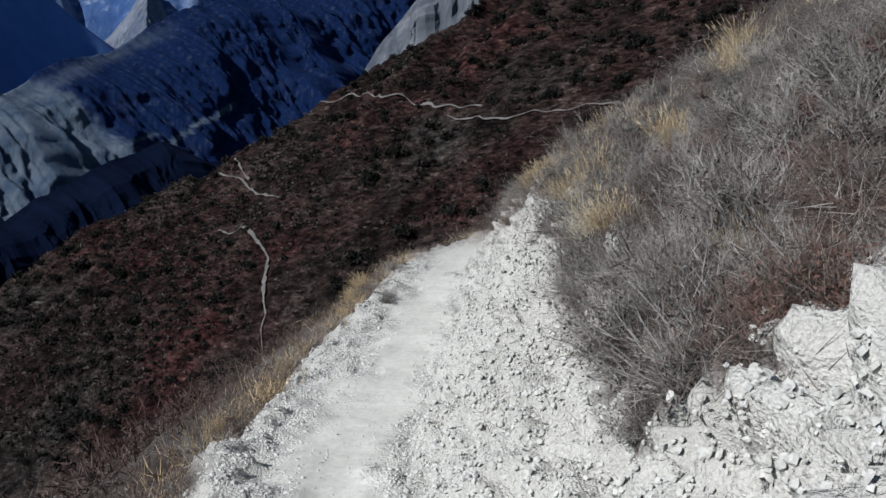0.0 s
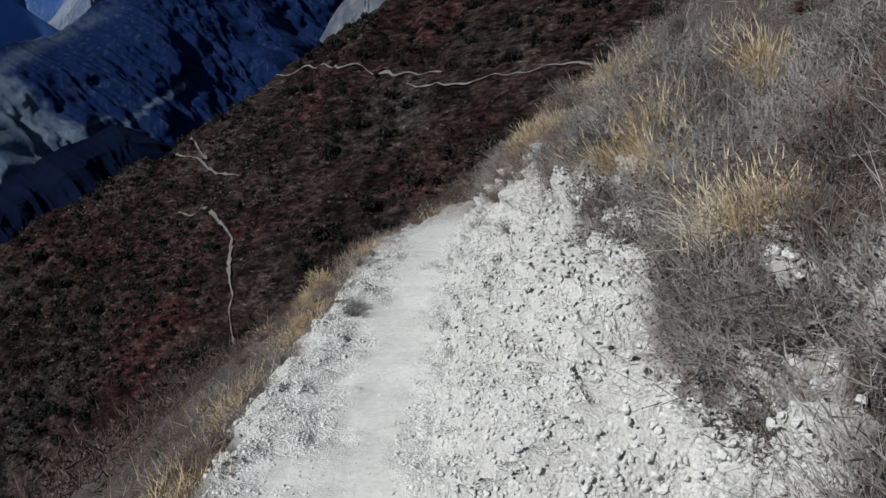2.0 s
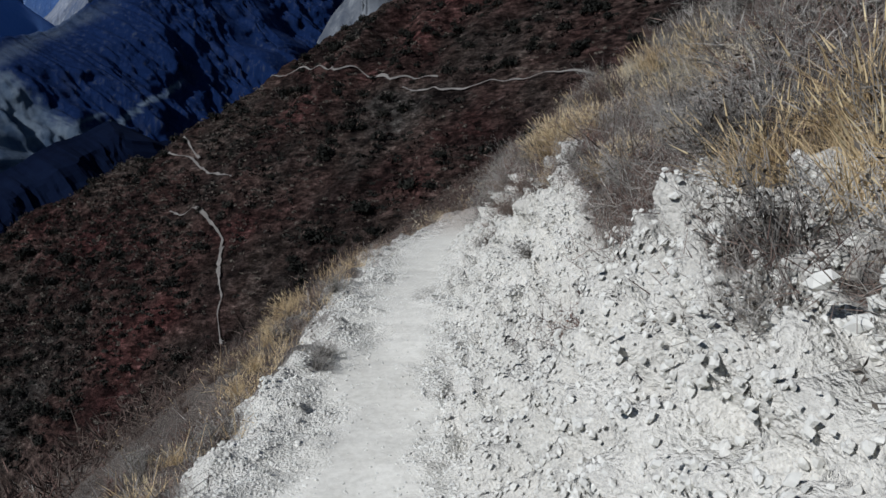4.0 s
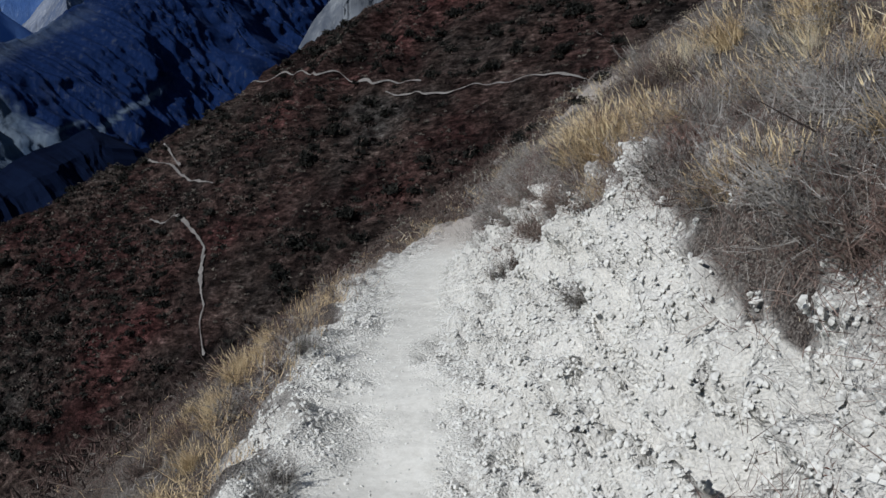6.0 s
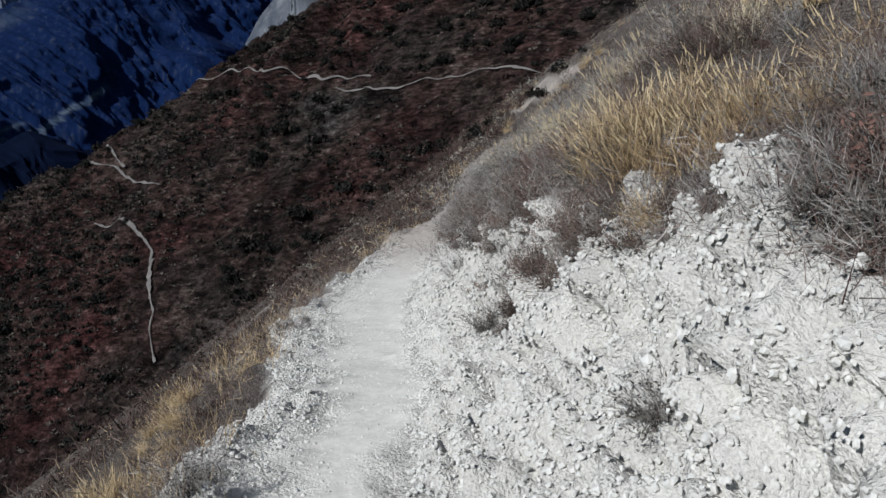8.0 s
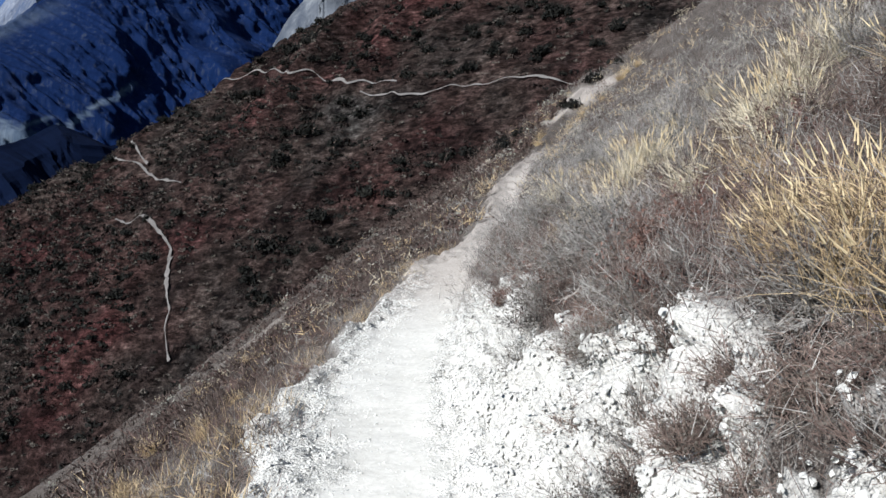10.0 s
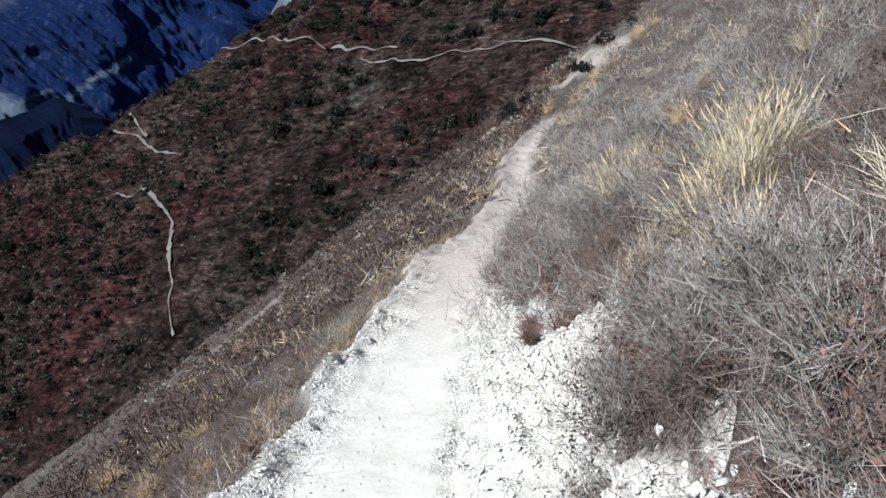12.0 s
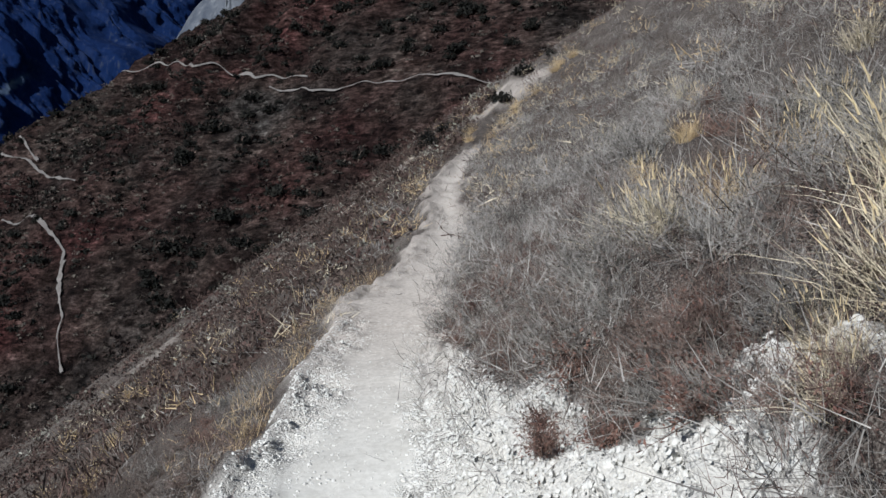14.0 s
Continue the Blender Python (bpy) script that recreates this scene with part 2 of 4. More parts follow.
def rock_material(name, cols, scale, bump_size=0.02, detail=8, vary=0.0):
    m, t, s = nodes(name, 0.9, 0.25)
    p = position(t)
    n = noise_node(t, scale, detail, p, roughness=0.68)
    n2 = noise_node(t, scale * 7, 5, p)
    c = ramp(t, n.outputs[0], [(0.3 + 0.4 * k / (len(cols) - 1), col) for k, col in enumerate(cols)])
    c = mix(t, 0.35, c, ramp(t, n2.outputs[0], ((0.35, cols[0]), (0.65, cols[-1]))))
    info = t.nodes.new("ShaderNodeObjectInfo")
    geo = t.nodes.new("ShaderNodeNewGeometry")
    c = mix(t, 0.2, c, ramp(t, info.outputs["Random"], ((0.0, cols[0]), (1.0, cols[-1]))))
    c = mix(t, vary, c, ramp(t, geo.outputs["Random Per Island"], ((0.0, cols[0]), (1.0, cols[-1]))))
    t.links.new(c, s.inputs["Base Color"])
    bump(t, s, n2.outputs[0], 0.6, bump_size)
    return m


EARTH = earth_material()
STONE = rock_material("pale_stone", ((0.42, 0.412, 0.38), (0.53, 0.52, 0.48), (0.64, 0.628, 0.58)), 9, 0.006, 8, 0.3)
TWIG_GREY = plant_material("grey_twigs", (0.032, 0.028, 0.026), (0.44, 0.415, 0.375))
TWIG_BROWN = plant_material("brown_twigs", (0.028, 0.019, 0.017), (0.25, 0.185, 0.152))
TWIG_PALE = plant_material("bleached_twigs", (0.22, 0.20, 0.175), (0.50, 0.46, 0.41))
TWIG_RUSSET = plant_material("russet_twigs", (0.032, 0.019, 0.017), (0.135, 0.088, 0.072))
LEAF_GREY = plant_material("grey_green_leaves", (0.10, 0.10, 0.08), (0.33, 0.32, 0.27))
# Also the dark core inside twiggy shrubs, added in place of shaded gaps.
LEAF_DULL = plant_material("withered_brown_leaves", (0.020, 0.016, 0.014), (0.16, 0.14, 0.115))
HEATH_BROWN = plant_material("brown_heath", (0.014, 0.010, 0.009), (0.13, 0.098, 0.080))
LEAF_RUST = plant_material("rusty_leaves", (0.075, 0.038, 0.032), (0.22, 0.130, 0.100))
STRAW = plant_material("straw_blades", (0.24, 0.165, 0.085), (0.64, 0.50, 0.295))
STRAW_PALE = plant_material("pale_straw_blades", (0.28, 0.235, 0.16), (0.66, 0.585, 0.43))
SEED = plant_material("seed_heads", (0.36, 0.27, 0.15), (0.70, 0.58, 0.36))
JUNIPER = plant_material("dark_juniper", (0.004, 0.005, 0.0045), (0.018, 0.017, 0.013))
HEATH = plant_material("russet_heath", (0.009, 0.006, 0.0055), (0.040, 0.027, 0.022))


# ---- meshes ----
def mesh(name, verts, faces, materials, smooth_=False):
    me = bpy.data.meshes.new(name)
    me.from_pydata([tuple(v) for v in verts] if not isinstance(verts, np.ndarray) else verts.tolist(), [], faces if isinstance(faces, list) else faces.tolist())
    for m in materials if isinstance(materials, (list, tuple)) else [materials]:
        me.materials.append(m)
    if smooth_:
        me.polygons.foreach_set("use_smooth", np.ones(len(me.polygons), bool))
    me.update()
    return me


def part(name, me, parent, label=""):
    ob = new(name, me)
    ob.parent = parent
    return tagged(ob, label)


def sheet(name, x, y, z, materials, cover=None, smooth_=True):
    """A grid of points, rows by columns, as one mesh."""
    r, c = x.shape
    verts = np.stack([x.ravel(), y.ravel(), z.ravel()], 1)
    i = np.arange(r * c).reshape(r, c)
    faces = np.stack([i[:-1, :-1], i[:-1, 1:], i[1:, 1:], i[1:, :-1]], -1).reshape(-1, 4)
    me = mesh(name, verts, faces, materials, smooth_)
    if cover is not None:
        at = me.color_attributes.new("cover", "FLOAT_COLOR", "POINT")
        col = np.concatenate([np.stack([k.ravel() for k in cover], 1), np.ones((r * c, 4 - len(cover)))], 1)
        at.data.foreach_set("color", col.astype(np.float32).ravel())
    return me


# ---- the ground: one sheet with the trail cut into it ----
def graded(spans):
    out = []
    for a, b, step in spans:
        out += list(np.arange(a, b, step))
    return np.array(out + [spans[-1][1]])


rows_y = graded(((-14, 1.2, 0.25), (1.2, 9, 0.040), (9, 17, 0.042), (17, 24, 0.06), (24, 36, 0.12), (36, 60, 0.3), (60, 110, 1.5)))
cols_u = graded(((-90, -30, 3), (-30, -8, 0.7), (-8, -3, 0.2), (-3, -1.2, 0.08), (-1.2, 0.45, 0.05), (0.45, 1.6, 0.022), (1.6, 2.6, 0.05), (2.6, 5, 0.09), (5, 14, 0.35), (14, 60, 2)))
gu, gy = np.meshgrid(cols_u, rows_y)
gx = gu + curve(gy, TRAIL_X)
gz, g_dust, g_bare, g_u, _ = land(gx, gy)
out = clods(gx, gy, gz, g_dust, g_bare, g_u)
t1 = np.stack([np.gradient(k, axis=1) for k in (gx, gy, gz)], -1)
t2 = np.stack([np.gradient(k, axis=0) for k in (gx, gy, gz)], -1)
nrm = np.cross(t1, t2)
nrm /= np.linalg.norm(nrm, axis=-1, keepdims=True)
gx, gy, gz = gx + nrm[..., 0] * out, gy + nrm[..., 1] * out, gz + nrm[..., 2] * out
terrain = new("ground", sheet("ground", gx, gy, gz, EARTH, (g_dust, g_bare, 0.75 * smooth(17, 22, gy))))
tagged(terrain, "steep dry hillside with a pale gravel footpath cut into it", "ground", kind="structure")

# ---- the hillside across the gully ----
FAR_S, FAR_A, FAR_Z = 0.9, radians(50), -130.4
CREST = ((-150, 420), (60, 310), (150, 245), (172, 210), (196, 199), (202, 194), (213, 177), (233, 160), (258, 145), (281, 120), (303, 103), (360, 62), (460, 0))


def ribs(c, u):
    """Steep-sided ribs of rock that run down the far hillside."""
    total = 0
    for at, tall, wide in ((171, 6.5, 13), (149, 5.0, 10), (128, 3.5, 9)):
        off = c - at + 0.15 * (u - 180) - 2.5 * rough(u, u * 0, 12, 2, at)
        total = total + tall * np.where(off > 0, np.exp(-np.maximum(off, 0) / wide), np.exp(-(off / 3.0) ** 2))
    return total * smooth(152, 178, u)


def far_land(c, u):
    """Place on the far hillside: c metres along the slope, u metres up it."""
    c, u = np.asarray(c, float), np.asarray(u, float)
    top = curve(c, CREST)
    over = np.maximum(u - top, 0)
    z = FAR_Z + FAR_S * u
    z = z + ribs(c, u) + 2.6 * rough(c, u * 0.45, 26, 4, 91) + 1.1 * rough(c, u, 7, 4, 92) + 0.9 * np.abs(rough(c * 0.4, u, 3.0, 2, 93)) - 2.2 * np.exp(-((c - 164 - 0.2 * (u - 180)) / 4.5) ** 2) * smooth(150, 175, u)
    z = z - 2.4 * over ** 0.9 - 0.05 * over
    x = -c * math.sin(FAR_A) + u * math.cos(FAR_A)
    y = 6.5 + c * math.cos(FAR_A) + u * math.sin(FAR_A)
    return x, y, z


def far_material():
    m, t, s = nodes("far_heath", 0.95, 0.05)
    p = position(t)
    mp = t.nodes.new("ShaderNodeMapping")
    mp.inputs["Scale"].default_value = (1, 1, 2.2)
    t.links.new(p, mp.inputs[0])
    band = t.nodes.new("ShaderNodeMapping")
    band.inputs["Scale"].default_value = (0.62, 0.62, 1.5)
    t.links.new(p, band.inputs[0])
    n1, n2 = noise_node(t, 0.022, 5, p), noise_node(t, 0.22, 8, mp.outputs[0], roughness=0.66)
    n3, n4, n5 = noise_node(t, 1.6, 5, mp.outputs[0], roughness=0.72), noise_node(t, 0.05, 5, p), noise_node(t, 0.85, 6, band.outputs[0], roughness=0.62)
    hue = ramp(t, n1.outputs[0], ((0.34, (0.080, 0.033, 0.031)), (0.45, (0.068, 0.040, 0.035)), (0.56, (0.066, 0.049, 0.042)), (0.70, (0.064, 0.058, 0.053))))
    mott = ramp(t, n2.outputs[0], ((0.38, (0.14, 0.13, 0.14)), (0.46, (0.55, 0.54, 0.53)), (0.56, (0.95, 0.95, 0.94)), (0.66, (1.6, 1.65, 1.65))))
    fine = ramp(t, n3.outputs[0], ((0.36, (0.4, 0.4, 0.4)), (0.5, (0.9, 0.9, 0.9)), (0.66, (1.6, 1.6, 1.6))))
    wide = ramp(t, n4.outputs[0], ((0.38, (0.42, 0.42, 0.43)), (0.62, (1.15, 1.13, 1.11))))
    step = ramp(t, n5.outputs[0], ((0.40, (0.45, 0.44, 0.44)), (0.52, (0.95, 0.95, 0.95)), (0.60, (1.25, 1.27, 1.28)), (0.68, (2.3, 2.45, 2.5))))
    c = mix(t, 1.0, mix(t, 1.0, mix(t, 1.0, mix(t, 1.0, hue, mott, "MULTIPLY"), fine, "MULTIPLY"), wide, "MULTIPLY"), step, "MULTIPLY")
    t.links.new(c, s.inputs["Base Color"])
    bump(t, s, mix(t, 0.4, mix(t, 0.5, n2.outputs[0], n5.outputs[0]), n3.outputs[0]), 1.0, 2.6)
    return m


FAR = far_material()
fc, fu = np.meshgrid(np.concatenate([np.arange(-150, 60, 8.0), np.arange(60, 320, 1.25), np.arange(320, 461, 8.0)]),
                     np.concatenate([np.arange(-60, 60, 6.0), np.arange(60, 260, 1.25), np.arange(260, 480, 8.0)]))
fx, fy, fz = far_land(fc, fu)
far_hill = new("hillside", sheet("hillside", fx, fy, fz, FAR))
tagged(far_hill, "dark russet heath hillside across the gully with thin footpaths", "hillside", kind="structure")


TRODDEN = []


def footpath(name, pts, width, label):
    """A trodden line laid on the far hillside."""
    pts = np.array(pts, float)
    steps = np.concatenate([[0], np.cumsum(np.hypot(*np.diff(pts, axis=0).T))])
    k = np.arange(0, steps[-1], 1.0)
    c, u = np.interp(k, steps, pts[:, 0]), np.interp(k, steps, pts[:, 1])
    c = c + 0.2 * rough(k, k * 0, 9, 2, 13)
    u = u + 0.2 * rough(k, k * 0, 14, 2, 14)
    u = u - ribs(c, u) / 1.0
    TRODDEN.append(np.stack([c, u], 1))
    w = width * np.clip(0.55 + 0.5 * rough(k, k * 0, 3, 3, 15), 0.2, 2)
    dc, du = np.gradient(c), np.gradient(u)
    ln = np.hypot(dc, du)
    edge = 1 + np.stack([0.5 * rough(k, k * 0, 2.5, 3, 16), k * 0, 0.5 * rough(k, k * 0, 2.5, 3, 17)], 1)
    side = np.array([-1, 0, 1]) * edge * w[:, None] / 2
    cc = c[:, None] - (du / ln)[:, None] * side
    uu = u[:, None] + (dc / ln)[:, None] * side
    x, y, z = far_land(cc, uu)
    base = FAR_Z + FAR_S * uu
    z = base + np.stack([np.convolve(np.pad(q, 2, "edge"), np.ones(5) / 5, "valid") for q in (z - base).T], 1)
    ob = new(name, sheet(name, x, y, z + 0.7 + np.array([0.0, 0.12, 0.0]), PATHDUST))
    return tagged(ob, label, "footpath", kind="structure")


PATHDUST = rock_material("path_dust", ((0.065, 0.058, 0.053), (0.12, 0.109, 0.10), (0.20, 0.185, 0.17)), 0.5, 0.05)
footpath("footpath", ((216, 177), (205, 179), (195.8, 180.3), (177, 178), (162.6, 176.2), (148.2, 175.6), (133.6, 173.6)), 0.75, "narrow pale footpath along the far hillside")
footpath("footpath", ((146, 171.4), (130, 169.1), (110, 167.9), (85, 166), (40, 165)), 0.7, "narrow pale footpath along the far hillside")
footpath("footpath", ((236, 150.2), (219.9, 147.4), (213.9, 146.6), (200, 143.5), (185.6, 140.1)), 0.9, "pale eroded footpath on the far hillside")
footpath("footpath", ((231, 155), (220, 150.5), (212, 147.5)), 1.1, "pale eroded footpath on the far hillside")
footpath("footpath", ((206, 132.2), (189, 129.4), (175.9, 125.9), (168.3, 123.2), (164.1, 118.8)), 1.0, "pale eroded footpath on the far hillside")
footpath("footpath", ((166, 121), (164.1, 118.8), (159.3, 114.7), (155, 111.8)), 1.9, "wide pale scree run on the far hillside")
footpath("footpath", ((156, 112.5), (151.5, 109.9), (148.6, 106.2), (140, 101)), 0.7, "pale eroded footpath on the far hillside")


# ---- mountains ----
def mountain(name, crest, drop, lean, seed, materials, label, jag=1.0, cols=160, rows_=70, streak=3.0, soft_=False, spires=0.0, ribs_=0.0, scree=None):
    """A mountain face below a crest given as azimuth, elevation and distance; its foot lies lean metres nearer per metre of drop."""
    az, el, ds = np.array(crest, float).T
    a = np.linspace(az[0], az[-1], cols)
    e, d = np.interp(a, az, el), np.interp(a, az, ds)
    x, y = d * np.sin(np.radians(a)), d * np.cos(np.radians(a))
    h = d * np.tan(np.radians(e))
    arc = np.concatenate([[0], np.cumsum(np.hypot(np.diff(x), np.diff(y)))])
    size = drop * 0.28
    h = h + 0.035 * drop * max(jag, 0.6 * (ribs_ > 20)) * rough(arc, arc * 0, size * 0.5, 5, seed) + 0.25 * ribs_ * rough(arc, arc * 0, 28, 3, seed + 2)
    nx, ny = np.gradient(y), -np.gradient(x)
    ln = np.hypot(nx, ny)
    v = np.concatenate([[-0.5], np.linspace(0, 1, rows_)])[:, None]
    down = np.abs(v) * drop
    out = v * drop * lean
    crag = np.abs(rough(arc[None], v * drop / (streak * 1.5), size * 0.16, 4, seed + 15)) * drop * 0.045 * jag * smooth(0, 0.1, np.abs(v))
    wave = rough(arc[None] / 1.0, v * drop / streak, size, 5, seed + 5) * smooth(0, 0.15, np.abs(v)) * drop * 0.10 * jag
    fold = np.abs(rough(arc[None], v * drop / (streak * 2), size * 0.7, 4, seed + 9)) * drop * 0.12 * jag * smooth(0, 0.2, np.abs(v))
    spire = np.abs(rough(arc[None], v * drop / 9.0, 13.0, 3, seed + 21)) * spires * smooth(0, 0.05, np.abs(v))
    rib = 0
    for k in range(5):
        bent = arc[None] + 40 * rough(arc[None], v * drop, 160, 3, seed + 41)
        rib = rib + (1 - np.abs(rough(bent, v * drop / 0.9, 110 / 1.8**k, 1, seed + 31 + k))) * ribs_ / 1.3**k
    out = out + wave + fold + crag + spire + rib * smooth(0, 0.06, np.abs(v))
    px = x[None] + nx / ln * out
    py = y[None] + ny / ln * out
    pz = h[None] - down + 0 * px
    cover = None
    if scree:
        pale = scree(np.degrees(np.arctan2(px, py)), np.degrees(np.arctan2(pz, np.hypot(px, py))))
        cover = (pale, pale, pale)
    ob = new(name, sheet(name, px, py, pz, materials, cover, smooth_=soft_))
    return tagged(ob, label, "mountain", kind="structure")


def mountain_material(name, dark, mid, light, scale, amount, tone=(0.5, 0.62), relief=0.8, pale=None):
    m, t, s = nodes(name, 0.95, 0.05)
    p = position(t)
    mp = t.nodes.new("ShaderNodeMapping")
    mp.inputs["Scale"].default_value = (1, 1, 0.22)
    t.links.new(p, mp.inputs[0])
    n1, n2 = noise_node(t, scale, 8, mp.outputs[0], roughness=0.65), noise_node(t, scale * 6, 6, mp.outputs[0], roughness=0.7)
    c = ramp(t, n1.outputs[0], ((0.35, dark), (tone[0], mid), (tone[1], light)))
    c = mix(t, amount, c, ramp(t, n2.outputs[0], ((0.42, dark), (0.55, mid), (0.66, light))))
    if pale:
        att = t.nodes.new("ShaderNodeAttribute")
        att.attribute_name = "cover"
        n3 = noise_node(t, scale * 2, 6, mp.outputs[0], roughness=0.6)
        c = mix(t, att.outputs["Fac"], c, ramp(t, n3.outputs[0], ((0.38, pale[0]), (0.62, pale[1]))))
    t.links.new(c, s.inputs["Base Color"])
    bump(t, s, n2.outputs[0], relief, 0.15 / scale * 0.3)
    return m


# The ridge's haze and shade are put into these dark blue colours.
ROCK_HAZE_DARK = mountain_material("haze_blue_dark_rock", (0.0028, 0.0095, 0.038), (0.005, 0.0145, 0.054), (0.034, 0.042, 0.066), 0.020, 0.7, (0.56, 0.69), 1.0, ((0.036, 0.055, 0.088), (0.092, 0.116, 0.146)))
# Bright blue base colours stand in for haze in front of the far shoulder.
ROCK_HAZE_BLUE = mountain_material("haze_tinted_rock", (0.070, 0.138, 0.32), (0.088, 0.165, 0.36), (0.12, 0.205, 0.41), 0.002, 0.4, relief=0.15)
# Dark forest whose shade is put into the colour too, down to near-black blue.
WOOD_SHADE_DARK = mountain_material("shade_coloured_forest", (0.0010, 0.003, 0.012), (0.0016, 0.0045, 0.016), (0.003, 0.007, 0.021), 0.02, 0.5, relief=0.1)
# Snow and rock, with the blue of distant haze mixed into all three tones.
SNOW = mountain_material("haze_tinted_snow_rock", (0.030, 0.065, 0.17), (0.060, 0.105, 0.22), (0.36, 0.42, 0.52), 0.0030, 0.5, (0.52, 0.66))
# A tan, snowy peak coloured bluish grey to imitate haze over the distance.
PEAK = mountain_material("haze_tinted_tan_peak", (0.050, 0.070, 0.12), (0.095, 0.108, 0.135), (0.22, 0.24, 0.28), 0.008, 0.5, (0.5, 0.66), 0.3)
CLIFF = mountain_material("grey_cliff", (0.04, 0.048, 0.065), (0.085, 0.094, 0.108), (0.17, 0.18, 0.19), 0.02, 0.55)
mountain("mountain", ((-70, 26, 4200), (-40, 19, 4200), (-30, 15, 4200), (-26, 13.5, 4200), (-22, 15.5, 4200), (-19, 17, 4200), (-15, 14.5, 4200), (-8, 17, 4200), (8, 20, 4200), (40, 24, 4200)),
         1900, 0.8, 3, SNOW, "snow-streaked high peak with the blue of distance put into its colour", 0.6, 280, 60, 3.0, True)
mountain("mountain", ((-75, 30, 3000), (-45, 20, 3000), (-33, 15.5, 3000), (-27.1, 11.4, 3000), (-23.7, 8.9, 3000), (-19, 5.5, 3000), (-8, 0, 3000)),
         1500, 1.2, 13, ROCK_HAZE_BLUE, "mountain shoulder in shade with blue haze put into its colour", 0.25, 160, 70, 3.0, True)


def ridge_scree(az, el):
    """How pale the dark ridge is, by bearing and height in degrees: scree, and a band along the brow."""
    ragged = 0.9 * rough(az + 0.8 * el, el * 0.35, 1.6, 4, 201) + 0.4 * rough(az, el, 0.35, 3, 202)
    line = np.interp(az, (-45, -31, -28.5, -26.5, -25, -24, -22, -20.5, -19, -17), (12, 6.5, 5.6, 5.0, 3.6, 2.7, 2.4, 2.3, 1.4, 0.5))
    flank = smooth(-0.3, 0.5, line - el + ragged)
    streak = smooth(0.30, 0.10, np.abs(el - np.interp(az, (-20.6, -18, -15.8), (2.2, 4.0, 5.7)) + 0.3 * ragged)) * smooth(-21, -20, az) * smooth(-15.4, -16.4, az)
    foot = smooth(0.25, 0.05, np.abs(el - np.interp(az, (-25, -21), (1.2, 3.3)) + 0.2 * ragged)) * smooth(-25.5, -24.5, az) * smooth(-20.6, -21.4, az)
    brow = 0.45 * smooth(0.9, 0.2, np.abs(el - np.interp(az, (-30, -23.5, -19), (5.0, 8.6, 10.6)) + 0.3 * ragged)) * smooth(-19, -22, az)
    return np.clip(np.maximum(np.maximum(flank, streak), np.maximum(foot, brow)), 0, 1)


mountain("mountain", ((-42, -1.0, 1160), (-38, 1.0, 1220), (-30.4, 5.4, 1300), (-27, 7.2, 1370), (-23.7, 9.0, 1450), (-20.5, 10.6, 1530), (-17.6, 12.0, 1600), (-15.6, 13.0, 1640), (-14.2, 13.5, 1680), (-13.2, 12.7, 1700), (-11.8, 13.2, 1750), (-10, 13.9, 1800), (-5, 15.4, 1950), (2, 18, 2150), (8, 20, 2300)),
         700, 0.9, 23, ROCK_HAZE_DARK, "rocky ridge coloured dark blue for haze and shade, with pale streaks and sparse forest", 0.45, 620, 170, 1.2, True, 6.0, 15.0, ridge_scree)
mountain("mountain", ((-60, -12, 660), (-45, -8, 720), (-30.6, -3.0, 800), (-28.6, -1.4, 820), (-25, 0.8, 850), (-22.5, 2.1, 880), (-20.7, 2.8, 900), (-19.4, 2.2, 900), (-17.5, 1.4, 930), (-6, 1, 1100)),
         260, 0.9, 33, WOOD_SHADE_DARK, "dark forested lower spur with shade put into its colour", 0.45, 300, 70, 3.0, False, 6.0, 9.0)
mountain("mountain", ((-6.6, 8.5, 640), (-5.4, 10.4, 650), (-3.6, 12.4, 660), (-2.6, 13.6, 660), (0, 17, 670), (8, 21, 690), (30, 26, 720)),
         150, 0.5, 43, CLIFF, "pale grey rock cliff behind the hillside", 0.5, 260, 70, 3.0, False, 5.0, 7.0)
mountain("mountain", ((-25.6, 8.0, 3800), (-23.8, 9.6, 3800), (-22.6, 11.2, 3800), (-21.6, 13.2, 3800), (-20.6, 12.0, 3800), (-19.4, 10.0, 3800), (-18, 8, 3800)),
         420, 1.3, 53, PEAK, "sunlit tan and snowy peak with distant haze put into its colour", 0.3, 120, 60, 3.0, True, 6.0, 12.0)


# ---- plant and stone shapes ----
def tubes(starts, mids, ends, r0, sides=3):
    """Tapered three-sided twigs through three points each, ending in a tip."""
    n = len(starts)
    ax = mids - starts
    ax /= np.linalg.norm(ax, axis=1, keepdims=True) + 1e-9
    s1 = np.cross(ax, np.array([0.31, 0.52, 0.79]))
    s1 /= np.linalg.norm(s1, axis=1, keepdims=True) + 1e-9
    s2 = np.cross(ax, s1)
    rings = []
    for base, rad in ((starts, r0), (mids, r0 * 0.65)):
        for k in range(sides):
            a = 2 * math.pi * k / sides
            rings.append(base + (s1 * math.cos(a) + s2 * math.sin(a)) * np.asarray(rad).reshape(-1, 1))
    v = np.stack(rings + [ends], 1)
    per = 2 * sides + 1
    f = []
    for k in range(sides):
        q = (k + 1) % sides
        f += [(k, q, sides + q), (k, sides + q, sides + k), (sides + k, sides + q, 2 * sides)]
    faces = (np.array(f)[None] + per * np.arange(n)[:, None, None]).reshape(-1, 3)
    return v.reshape(-1, 3), faces


